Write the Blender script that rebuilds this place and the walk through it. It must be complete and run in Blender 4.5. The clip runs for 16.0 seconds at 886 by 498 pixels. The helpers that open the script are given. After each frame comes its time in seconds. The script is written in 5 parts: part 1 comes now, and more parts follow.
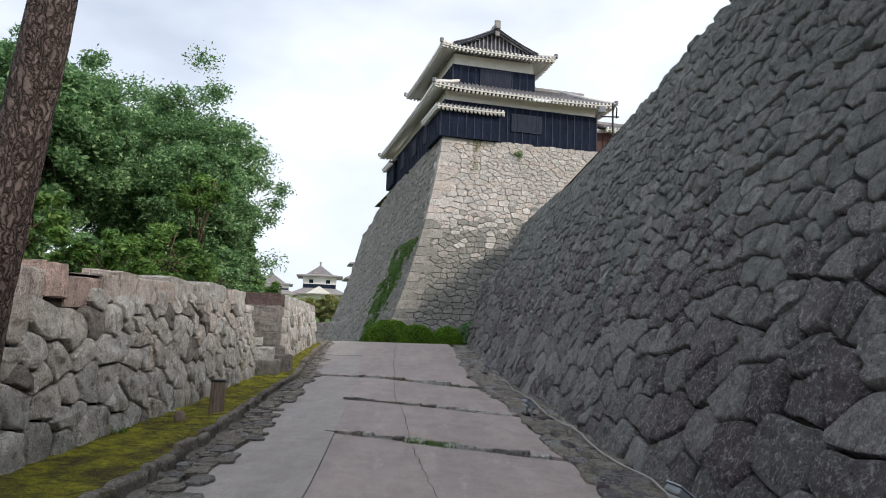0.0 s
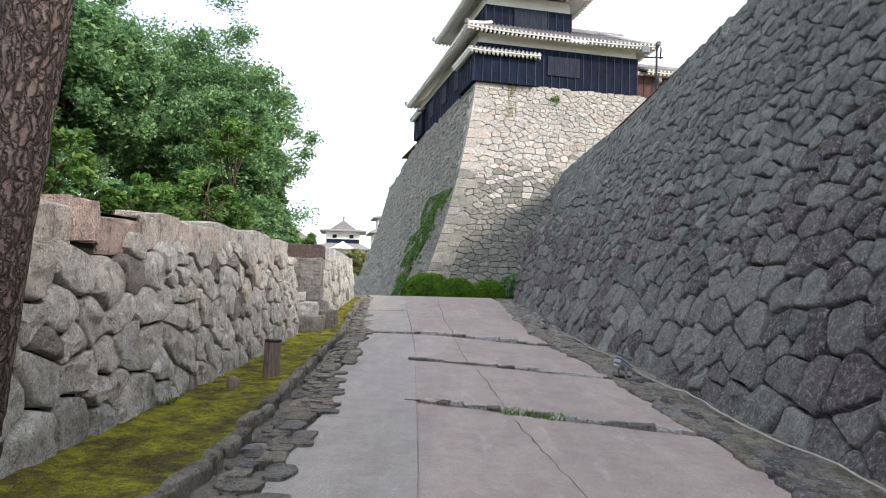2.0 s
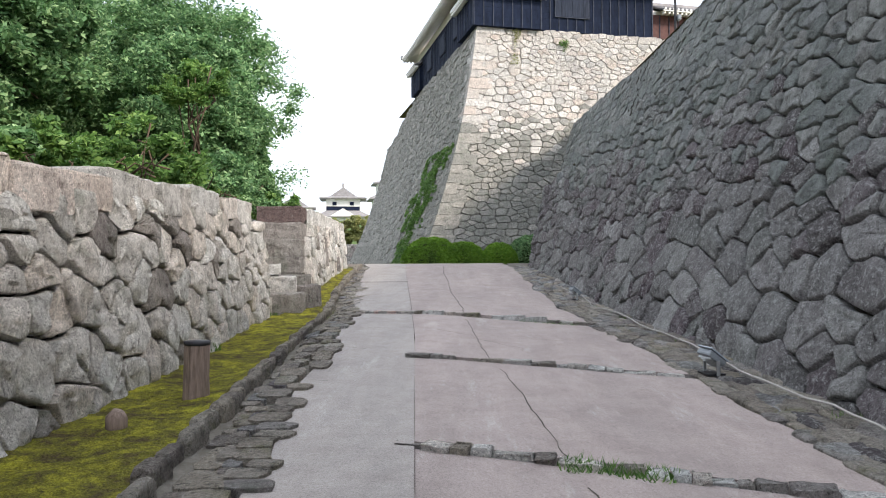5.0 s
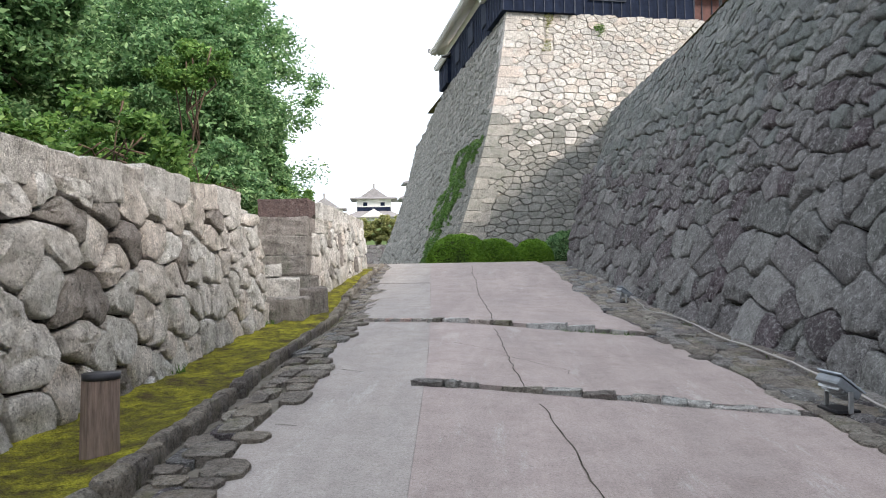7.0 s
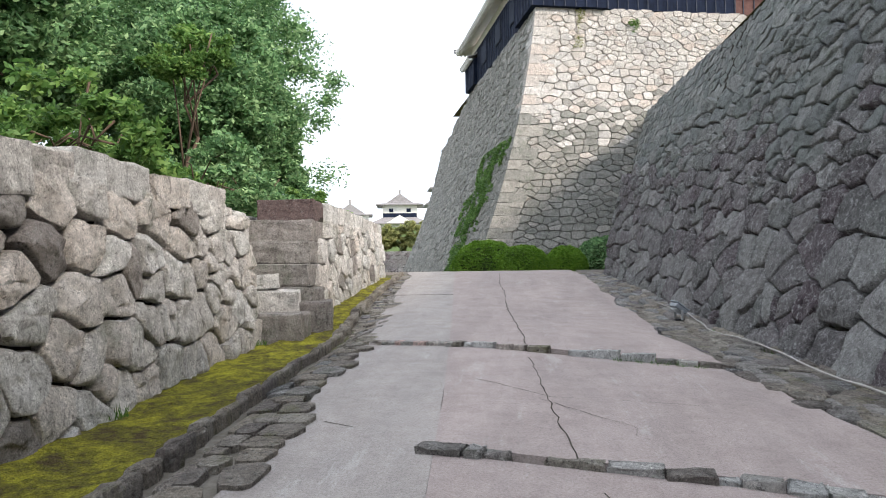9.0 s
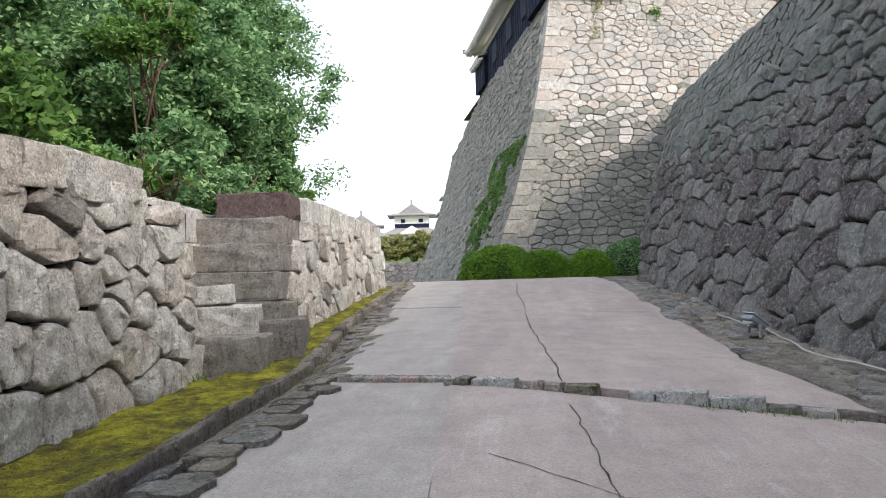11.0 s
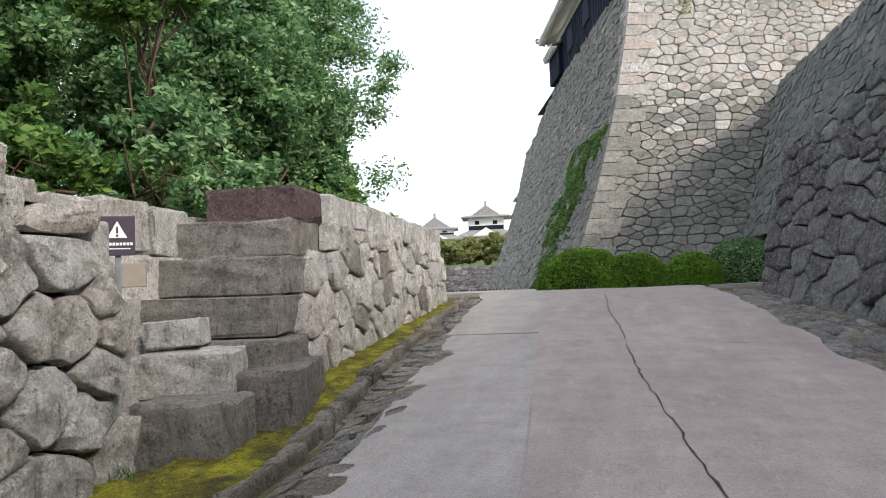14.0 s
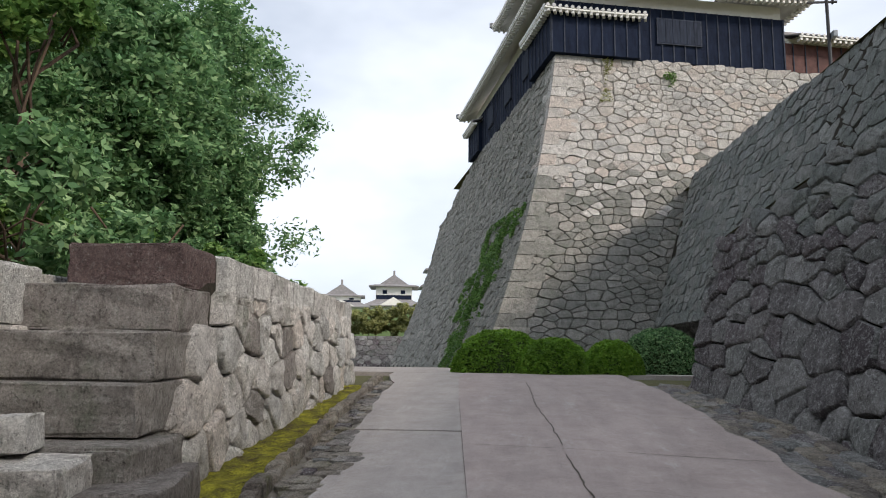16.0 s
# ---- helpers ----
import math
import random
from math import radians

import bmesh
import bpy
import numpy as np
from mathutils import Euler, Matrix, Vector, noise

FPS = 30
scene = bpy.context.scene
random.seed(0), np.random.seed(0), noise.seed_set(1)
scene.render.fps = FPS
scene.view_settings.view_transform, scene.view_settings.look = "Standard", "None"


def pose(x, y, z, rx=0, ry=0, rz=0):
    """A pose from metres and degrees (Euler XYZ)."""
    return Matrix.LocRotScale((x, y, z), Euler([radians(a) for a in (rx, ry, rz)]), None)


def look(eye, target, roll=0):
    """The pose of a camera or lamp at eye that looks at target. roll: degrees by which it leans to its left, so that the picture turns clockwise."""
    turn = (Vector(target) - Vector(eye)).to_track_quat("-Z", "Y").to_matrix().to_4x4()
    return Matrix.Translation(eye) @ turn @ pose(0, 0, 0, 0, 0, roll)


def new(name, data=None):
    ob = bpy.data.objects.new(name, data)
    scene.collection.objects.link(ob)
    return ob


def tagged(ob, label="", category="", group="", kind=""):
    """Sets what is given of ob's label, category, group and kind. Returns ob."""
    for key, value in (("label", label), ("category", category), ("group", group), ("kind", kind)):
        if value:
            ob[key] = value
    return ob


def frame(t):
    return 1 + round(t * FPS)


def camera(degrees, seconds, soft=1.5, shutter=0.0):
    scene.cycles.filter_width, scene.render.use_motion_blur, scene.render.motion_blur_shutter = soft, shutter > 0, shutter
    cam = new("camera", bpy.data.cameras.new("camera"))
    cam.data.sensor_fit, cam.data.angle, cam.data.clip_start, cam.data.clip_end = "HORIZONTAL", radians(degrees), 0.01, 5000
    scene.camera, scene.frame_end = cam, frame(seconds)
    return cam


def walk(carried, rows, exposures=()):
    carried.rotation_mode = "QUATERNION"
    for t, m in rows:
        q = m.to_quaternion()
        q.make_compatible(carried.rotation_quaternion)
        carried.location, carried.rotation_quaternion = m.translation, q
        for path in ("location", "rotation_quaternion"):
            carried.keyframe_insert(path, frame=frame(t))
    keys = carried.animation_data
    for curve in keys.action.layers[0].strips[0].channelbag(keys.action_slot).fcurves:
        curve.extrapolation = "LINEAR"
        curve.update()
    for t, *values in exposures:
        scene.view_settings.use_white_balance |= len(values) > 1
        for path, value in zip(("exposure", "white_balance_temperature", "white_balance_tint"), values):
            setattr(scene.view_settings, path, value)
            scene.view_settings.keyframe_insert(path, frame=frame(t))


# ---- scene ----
cam = camera(62.4, 16.0, soft=1.0)
PATH = [
    (0, (0.64, -0.368, 1.727), (0.652, 1.614, 1.989), 1.9),
    (0.5, (0.354, 0.075, 1.668), (0.36, 2.06, 1.911), 1.9),
    (1, (0.065, 0.523, 1.642), (0.046, 2.512, 1.848), 2.5),
    (1.5, (-0.133, 1.016, 1.66), (-0.158, 3.009, 1.829), 2.6),
    (2, (-0.355, 1.495, 1.69), (-0.394, 3.49, 1.827), 1.5),
    (2.5, (-0.416, 2.003, 1.725), (-0.447, 3.999, 1.849), 1.2),
    (3, (-0.451, 2.557, 1.735), (-0.452, 4.554, 1.839), 0.8),
    (3.5, (-0.474, 3.102, 1.797), (-0.484, 5.101, 1.878), 0.5),
    (6, (-0.467, 6.694, 1.75), (-0.556, 8.692, 1.786), -0.5),
    (6.5, (-0.368, 7.18, 1.742), (-0.486, 9.176, 1.779), -0.6),
    (7, (-0.38, 7.705, 1.731), (-0.516, 9.7, 1.774), -0.9),
    (7.5, (-0.352, 8.206, 1.727), (-0.519, 10.199, 1.782), -1.0),
    (8, (-0.332, 8.646, 1.755), (-0.495, 10.638, 1.828), -0.6),
    (8.5, (-0.387, 9.152, 1.803), (-0.578, 11.142, 1.864), -0.4),
    (11, (-0.61, 12.674, 1.735), (-0.855, 14.656, 1.828), -1.6),
    (11.5, (-0.58, 13.261, 1.773), (-0.815, 15.243, 1.895), -1.4),
    (12, (-0.663, 13.837, 1.827), (-0.915, 15.815, 1.981), -1.8),
    (12.5, (-0.846, 14.422, 1.878), (-1.162, 16.39, 2.034), -2.5),
    (13, (-0.8, 14.982, 1.855), (-1.197, 16.938, 1.981), -2.6),
    (13.5, (-0.797, 15.471, 1.887), (-1.226, 17.422, 1.99), -2.9),
    (14, (-0.916, 15.953, 1.989), (-1.364, 17.9, 2.094), -2.2),
    (14.5, (-0.968, 16.366, 2.021), (-1.413, 18.312, 2.152), -1.0),
    (15, (-1.059, 16.672, 2.072), (-1.473, 18.622, 2.24), -0.5),
    (15.5, (-1.262, 16.995, 2.128), (-1.611, 18.95, 2.363), -0.2),
    (16, (-1.35, 17.234, 2.222), (-1.544, 19.203, 2.512), 0.7),
]
EXPOSURE = [(0, -0.35), (0.5, -0.26), (1, -0.04), (2, 0.22), (3.5, 0.42), (7, 0.43), (11, 0.33), (12.5, 0.0), (13.5, 0.06), (14.5, 0.04), (15.3, -0.12), (16, -0.38)]
walk(cam, [(t, look(eye, target, roll)) for t, eye, target, roll in PATH], EXPOSURE)

# ---- world, sun, exposure ----
SUN_EL, SUN_AZ = radians(33), radians(122)   # azimuth clockwise from +y
world = bpy.data.worlds.new("world")
scene.world = world
world.use_nodes = True
wt = world.node_tree
sky = wt.nodes.new("ShaderNodeTexSky")
sky.sky_type, sky.sun_disc = "NISHITA", False
sky.sun_elevation, sky.sun_rotation = SUN_EL, SUN_AZ
sky.dust_density, sky.air_density = 2.0, 1.0
wc = wt.nodes.new("ShaderNodeTexCoord")
wn = wt.nodes.new("ShaderNodeTexNoise")
wn.inputs["Scale"].default_value, wn.inputs["Detail"].default_value = 2.2, 5.0
wm = wt.nodes.new("ShaderNodeMapping")
wm.inputs["Scale"].default_value = (1, 1, 2.2)
wr = wt.nodes.new("ShaderNodeMapRange")
wr.inputs[1].default_value, wr.inputs[2].default_value = 0.30, 0.62
wr.inputs[3].default_value, wr.inputs[4].default_value = 0.45, 1.0
wx = wt.nodes.new("ShaderNodeMix")
wx.data_type = "RGBA"
wx.inputs[7].default_value = (9.2, 9.8, 10.9, 1)
wt.links.new(wc.outputs["Generated"], wm.inputs[0])
wt.links.new(wm.outputs[0], wn.inputs["Vector"])
wt.links.new(wn.outputs[0], wr.inputs[0])
wt.links.new(wr.outputs[0], wx.inputs[0])
wt.links.new(sky.outputs[0], wx.inputs[6])
wt.links.new(wx.outputs[2], wt.nodes["Background"].inputs[0])
wt.nodes["Background"].inputs[1].default_value = 0.15
sun = new("sun", bpy.data.lights.new("sun", "SUN"))
sun.data.energy, sun.data.angle, sun.data.color = 3.7, radians(11), (1.0, 0.90, 0.79)
sd = Vector((math.sin(SUN_AZ) * math.cos(SUN_EL), math.cos(SUN_AZ) * math.cos(SUN_EL), math.sin(SUN_EL)))
sun.matrix_world = look((60 * sd.x, 60 * sd.y, 60 * sd.z + 5), (0, 0, 5))


# ---- materials ----
class Mat:
    """A node material: chains of noise that colour, roughen and emboss a surface."""

    def __init__(self, name, rough=0.85, metal=0.0, spec=0.3):
        self.m = bpy.data.materials.new(name)
        self.m.use_nodes = True
        self.t = self.m.node_tree
        self.b = self.t.nodes["Principled BSDF"]
        self.b.inputs["Roughness"].default_value, self.b.inputs["Metallic"].default_value = rough, metal
        self.b.inputs["Specular IOR Level"].default_value = spec
        self.pos = self.t.nodes.new("ShaderNodeNewGeometry").outputs["Position"]
        self.col = None

    def n(self, kind, **sets):
        node = self.t.nodes.new(kind)
        for k, v in sets.items():
            node.inputs[k].default_value = v
        return node

    def noise(self, scale, detail=4.0, rough=0.6, stretch=(1, 1, 1)):
        mp = self.n("ShaderNodeMapping", Scale=stretch)
        self.t.links.new(self.pos, mp.inputs[0])
        no = self.n("ShaderNodeTexNoise", Scale=scale, Detail=detail, Roughness=rough)
        self.t.links.new(mp.outputs[0], no.inputs["Vector"])
        return no.outputs[0]

    def ramp(self, fac, *stops):
        r = self.n("ShaderNodeValToRGB")
        els = r.color_ramp.elements
        while len(els) < len(stops):
            els.new(0.5)
        for e, (p, c) in zip(els, stops):
            e.position, e.color = p, (*c, 1)
        self.t.links.new(fac, r.inputs[0])
        return r.outputs[0]

    def span(self, fac, a, b, lo=0.0, hi=1.0):
        r = self.n("ShaderNodeMapRange")
        for i, v in enumerate((a, b, lo, hi)):
            r.inputs[i + 1].default_value = v
        self.t.links.new(fac, r.inputs[0])
        return r.outputs[0]

    def mix(self, a, b, fac, mode="MIX"):
        x = self.t.nodes.new("ShaderNodeMix")
        x.data_type, x.blend_type = "RGBA", mode
        for v, i in ((fac, 0), (a, 6), (b, 7)):
            if isinstance(v, (int, float)):
                x.inputs[i].default_value = v
            elif isinstance(v, tuple):
                x.inputs[i].default_value = (*v, 1)
            else:
                self.t.links.new(v, x.inputs[i])
        return x.outputs[2]

    def piece(self):
        """A random value for each piece, whether an object of its own or an island of a joined mesh."""
        a = self.n("ShaderNodeObjectInfo").outputs["Random"]
        b = self.n("ShaderNodeNewGeometry").outputs["Random Per Island"]
        s = self.t.nodes.new("ShaderNodeMath")
        s.operation = "ADD"
        self.t.links.new(a, s.inputs[0])
        self.t.links.new(b, s.inputs[1])
        f = self.t.nodes.new("ShaderNodeMath")
        f.operation = "FRACT"
        self.t.links.new(s.outputs[0], f.inputs[0])
        return f.outputs[0]

    def bump(self, fac, strength, dist):
        b = self.n("ShaderNodeBump", Strength=strength, Distance=dist)
        self.t.links.new(fac, b.inputs["Height"])
        if self.b.inputs["Normal"].links:
            self.t.links.new(self.b.inputs["Normal"].links[0].from_socket, b.inputs["Normal"])
        self.t.links.new(b.outputs[0], self.b.inputs["Normal"])

    def done(self, col):
        if isinstance(col, tuple):
            self.b.inputs["Base Color"].default_value = (*col, 1)
        else:
            self.t.links.new(col, self.b.inputs["Base Color"])
        return self.m


def stone_mat(name, tones, stain, lichen, amount, moss=None, grain=1.0):
    """Weathered stone: a tone for each piece, speckled crystals, pits, dark stains and pale lichen."""
    m = Mat(name, rough=0.9, spec=0.2)
    k = len(tones)
    c = m.ramp(m.piece(), *[((i + 0.5) / k, t) for i, t in enumerate(tones)])
    c = m.mix(c, m.ramp(m.noise(5.5, 6, 0.75), (0.33, (0.55, 0.54, 0.54)), (0.5, (0.97, 0.97, 0.97)), (0.68, (1.3, 1.3, 1.3))), 0.8, "MULTIPLY")
    c = m.mix(c, stain, m.span(m.noise(1.7, 6, 0.7), 0.54, 0.70, 0, 0.6))
    c = m.mix(c, stain, m.span(m.noise(9, 5, 0.75, (1, 1, 0.3)), 0.55, 0.68, 0, 0.65))
    if moss:
        c = m.mix(c, moss, m.span(m.noise(1.9, 5, 0.7), 0.55, 0.68, 0, 0.6))
    c = m.mix(c, lichen, m.span(m.noise(15, 9, 0.9), 0.575 - 0.08 * amount, 0.585, 0, amount))
    c = m.mix(c, tuple(0.5 * q for q in stain), m.span(m.noise(21, 7, 0.85), 0.57, 0.61, 0, 0.75))
    c = m.mix(c, m.ramp(m.noise(40, 7, 0.92), (0.40, (0.25, 0.25, 0.25)), (0.47, (0.85, 0.85, 0.85)), (0.53, (1.06, 1.06, 1.06)), (0.61, (1.75, 1.75, 1.75))), m.span(m.noise(6, 5, 0.7), 0.38, 0.6, 0.35 * grain, 0.9 * grain), "MULTIPLY")
    m.bump(m.noise(4, 6, 0.7), 0.6, 0.12)
    m.bump(m.noise(17, 7, 0.8), 1.0, 0.07)
    m.bump(m.noise(70, 4, 0.75), 0.8, 0.014)
    return m.done(c)


GRANITE = stone_mat("granite", [(0.62, 0.60, 0.57), (0.74, 0.72, 0.69), (0.70, 0.64, 0.585), (0.56, 0.56, 0.545), (0.78, 0.77, 0.74), (0.66, 0.625, 0.59)],
                    (0.10, 0.095, 0.085), (0.60, 0.59, 0.56), 0.55, moss=(0.18, 0.20, 0.15))
PINKSTONE = stone_mat("pink_granite", [(0.741, 0.547, 0.483), (0.750, 0.660, 0.596), (0.750, 0.708, 0.660), (0.644, 0.499, 0.451)], (0.14, 0.10, 0.09), (0.62, 0.58, 0.54), 0.55)
DARKSTONE = stone_mat("andesite", [(0.20, 0.195, 0.19), (0.115, 0.09, 0.10), (0.27, 0.265, 0.255), (0.14, 0.115, 0.125), (0.32, 0.315, 0.305), (0.17, 0.175, 0.165), (0.10, 0.085, 0.09), (0.23, 0.225, 0.22)],
                      (0.06, 0.052, 0.055), (0.52, 0.52, 0.51), 0.75)
GREENSTONE = stone_mat("algae_grey_andesite", [(0.235, 0.25, 0.24), (0.19, 0.205, 0.195), (0.28, 0.29, 0.275), (0.215, 0.225, 0.225), (0.32, 0.325, 0.31), (0.25, 0.25, 0.24)],
                       (0.085, 0.09, 0.085), (0.34, 0.35, 0.33), 0.4, moss=(0.15, 0.175, 0.145), grain=0.75)
REDSTONE = stone_mat("rust_brown_block", [(0.16, 0.115, 0.11), (0.13, 0.095, 0.095)], (0.06, 0.04, 0.042), (0.36, 0.34, 0.33), 0.45)
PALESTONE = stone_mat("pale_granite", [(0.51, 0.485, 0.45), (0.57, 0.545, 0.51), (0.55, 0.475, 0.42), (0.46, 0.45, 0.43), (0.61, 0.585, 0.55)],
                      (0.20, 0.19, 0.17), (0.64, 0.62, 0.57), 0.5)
# Lichened granite; shade on the castle base is put into its darker tones too.
OLDSHADESTONE = stone_mat("lichened_shaded_granite", [(0.27, 0.265, 0.24), (0.33, 0.32, 0.29), (0.235, 0.235, 0.215), (0.37, 0.35, 0.315)],
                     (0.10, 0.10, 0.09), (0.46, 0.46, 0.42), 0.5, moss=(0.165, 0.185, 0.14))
BLUESTONE = stone_mat("step_stone", [(0.32, 0.30, 0.28), (0.245, 0.22, 0.21), (0.385, 0.355, 0.33)], (0.07, 0.06, 0.058), (0.42, 0.42, 0.40), 0.55, moss=(0.14, 0.16, 0.12))
KERBSTONE = stone_mat("kerb_stone", [(0.298, 0.263, 0.228), (0.403, 0.368, 0.315), (0.210, 0.183, 0.167), (0.350, 0.307, 0.253)], (0.055, 0.05, 0.042), (0.36, 0.35, 0.32), 0.55, moss=(0.15, 0.155, 0.06))
WALLSTONES = [GRANITE] * 8 + [BLUESTONE]


def earth(name, a, b):
    m = Mat(name, rough=1.0, spec=0.1)
    c = m.ramp(m.noise(6, 6, 0.7), (0.35, a), (0.65, b))
    m.bump(m.noise(25, 5, 0.7), 0.8, 0.03)
    return m.done(c)


JOINT = earth("joint_earth", (0.022, 0.02, 0.017), (0.05, 0.044, 0.035))
SOIL = earth("soil", (0.09, 0.08, 0.05), (0.15, 0.15, 0.07))


def concrete(name, base, tint):
    m = Mat(name, rough=0.82, spec=0.3)
    c = m.mix(base, tint, m.span(m.noise(0.7, 8, 0.75, (1.8, 0.4, 1)), 0.38, 0.62))
    c = m.mix(c, (0.78, 0.76, 0.75), m.span(m.noise(2.2, 9, 0.82), 0.44, 0.64, 0, 0.8), "MULTIPLY")
    c = m.mix(c, (0.56, 0.54, 0.52), m.span(m.noise(1.1, 9, 0.85, (3.0, 0.5, 1)), 0.56, 0.66, 0, 0.4))
    c = m.mix(c, (0.17, 0.15, 0.14), m.span(m.noise(3.4, 8, 0.85, (3, 0.8, 1)), 0.62, 0.72, 0, 0.55))
    c = m.mix(c, m.ramp(m.noise(60, 6, 0.95), (0.38, (0.45, 0.44, 0.43)), (0.48, (0.95, 0.95, 0.95)), (0.56, (1.05, 1.05, 1.05)), (0.66, (1.5, 1.5, 1.5))), 0.8, "MULTIPLY")
    m.bump(m.noise(45, 5, 0.8), 0.7, 0.012)
    m.bump(m.noise(2.5, 6, 0.7), 0.4, 0.06)
    return m.done(c)


CONCRETE = concrete("concrete_brown", (0.43, 0.36, 0.335), (0.345, 0.29, 0.272))
CONCRETE2 = concrete("concrete_grey", (0.42, 0.38, 0.352), (0.345, 0.315, 0.295))
mm = Mat("moss", rough=1.0, spec=0.05)
mc = mm.ramp(mm.noise(2.4, 8, 0.8), (0.40, (0.12, 0.095, 0.055)), (0.50, (0.22, 0.21, 0.045)), (0.63, (0.48, 0.455, 0.06)))
mc = mm.mix(mc, (0.06, 0.05, 0.03), mm.span(mm.noise(8, 7, 0.8), 0.56, 0.66, 0, 0.85))
mc = mm.mix(mc, mm.ramp(mm.noise(70, 4, 0.8), (0.38, (0.45, 0.45, 0.4)), (0.6, (1.3, 1.3, 1.2))), 0.8, "MULTIPLY")
mm.bump(mm.noise(60, 4, 0.7), 1.0, 0.03)
mm.bump(mm.noise(14, 4, 0.7), 0.9, 0.06)
MOSS = mm.done(mc)


def plain(name, col, rough=0.7, metal=0.0, vary=0.25, scale=8.0, spec=0.3, streak=(1, 1, 1)):
    m = Mat(name, rough, metal, spec)
    lo, hi = tuple(v * (1 - vary) for v in col), tuple(min(1, v * (1 + vary)) for v in col)
    c = m.ramp(m.noise(scale, 5, 0.65, streak), (0.3, lo), (0.7, hi))
    m.bump(m.noise(scale * 6, 3, 0.6, streak), 0.25, 0.006)
    return m.done(c)


PLASTER = plain("white_plaster", (0.74, 0.73, 0.69), 0.9, vary=0.07, scale=1.5)
BOARD = plain("black_board", (0.013, 0.019, 0.038), 0.8, vary=0.4, scale=3, spec=0.08, streak=(1, 1, 0.3))
BATTEN = plain("black_batten", (0.05, 0.058, 0.08), 0.75, vary=0.4, scale=3, spec=0.1)
REDBOARD = plain("red_brown_board", (0.10, 0.045, 0.04), 0.7, vary=0.3, scale=3)
SHUTTER = plain("shutter", (0.03, 0.037, 0.056), 0.8, spec=0.1, vary=0.4, scale=4, streak=(3, 3, 0.3))
TILE = plain("roof_tile", (0.26, 0.25, 0.255), 0.6, vary=0.3, scale=2.5)
TILEWHITE = plain("tile_mortar", (0.68, 0.67, 0.65), 0.85, vary=0.12, scale=4)
WOOD = plain("weathered_post", (0.24, 0.18, 0.15), 0.9, vary=0.45, scale=9, streak=(4, 4, 0.4))
DARKTOP = plain("post_cap", (0.03, 0.03, 0.035), 0.5, vary=0.3)
STEEL = plain("galvanised_steel", (0.45, 0.46, 0.47), 0.4, 0.8, vary=0.2)
LAMPGREY = plain("lamp_housing", (0.22, 0.24, 0.26), 0.45, 0.3, vary=0.2)
GLASS = plain("lamp_glass", (0.30, 0.34, 0.38), 0.1, 0.0, vary=0.1, spec=0.6)
CABLE = plain("cable", (0.36, 0.34, 0.31), 0.7, vary=0.15)
BLACK = plain("black_paint", (0.02, 0.02, 0.022), 0.5, vary=0.2)
SIGN = plain("sign_face", (0.065, 0.05, 0.075), 0.5, vary=0.1)
WHITE = plain("white_paint", (0.8, 0.8, 0.8), 0.6, vary=0.04)
TWIG = plain("twig_bark", (0.10, 0.07, 0.05), 0.95, vary=0.4, scale=12, streak=(3, 3, 0.5))
pm = Mat("pine_bark", rough=0.95, spec=0.15)
pv = pm.n("ShaderNodeTexVoronoi", Scale=9.0)
pv.feature = "DISTANCE_TO_EDGE"
pmap = pm.n("ShaderNodeMapping", Scale=(1.9, 1.9, 0.42))
pwarp = pm.n("ShaderNodeTexNoise", Scale=7.0, Detail=4.0)
padd = pm.n("ShaderNodeVectorMath")
pm.t.links.new(pm.pos, pwarp.inputs["Vector"])
pscale = pm.n("ShaderNodeVectorMath")
pscale.operation = "SCALE"
pscale.inputs["Scale"].default_value = 0.16
pm.t.links.new(pwarp.outputs[1], pscale.inputs[0])
pm.t.links.new(pm.pos, padd.inputs[0])
pm.t.links.new(pscale.outputs[0], padd.inputs[1])
pm.t.links.new(padd.outputs[0], pmap.inputs[0])
pm.t.links.new(pmap.outputs[0], pv.inputs["Vector"])
pcol = pm.ramp(pm.noise(12, 6, 0.7), (0.3, (0.07, 0.055, 0.05)), (0.7, (0.22, 0.172, 0.16)))
pcol = pm.mix(pcol, (0.02, 0.015, 0.012), pm.span(pv.outputs["Distance"], 0.0, 0.10, 0.75, 0.0))
pm.bump(pm.span(pv.outputs["Distance"], 0.0, 0.25), 1.0, 0.06)
pm.bump(pm.noise(40, 4, 0.7), 0.6, 0.015)
PINE = pm.done(pcol)


def leafy(name, a, b, c):
    m = Mat(name, rough=0.55, spec=0.3)
    col = m.ramp(m.piece(), (0.1, a), (0.6, b), (0.95, c))
    # Broad noise darkens whole clumps: shading of the foliage put into the leaf colour.
    col = m.mix(col, (0.42, 0.5, 0.45), m.span(m.noise(0.6, 5, 0.7), 0.42, 0.6, 0.0, 0.65), "MULTIPLY")
    m.done(col)
    tr = m.n("ShaderNodeBsdfTranslucent")
    m.t.links.new(col, tr.inputs[0])
    mx = m.n("ShaderNodeMixShader")
    mx.inputs[0].default_value = 0.4
    m.t.links.new(m.b.outputs[0], mx.inputs[1])
    m.t.links.new(tr.outputs[0], mx.inputs[2])
    m.t.links.new(mx.outputs[0], m.t.nodes["Material Output"].inputs[0])
    return m.m


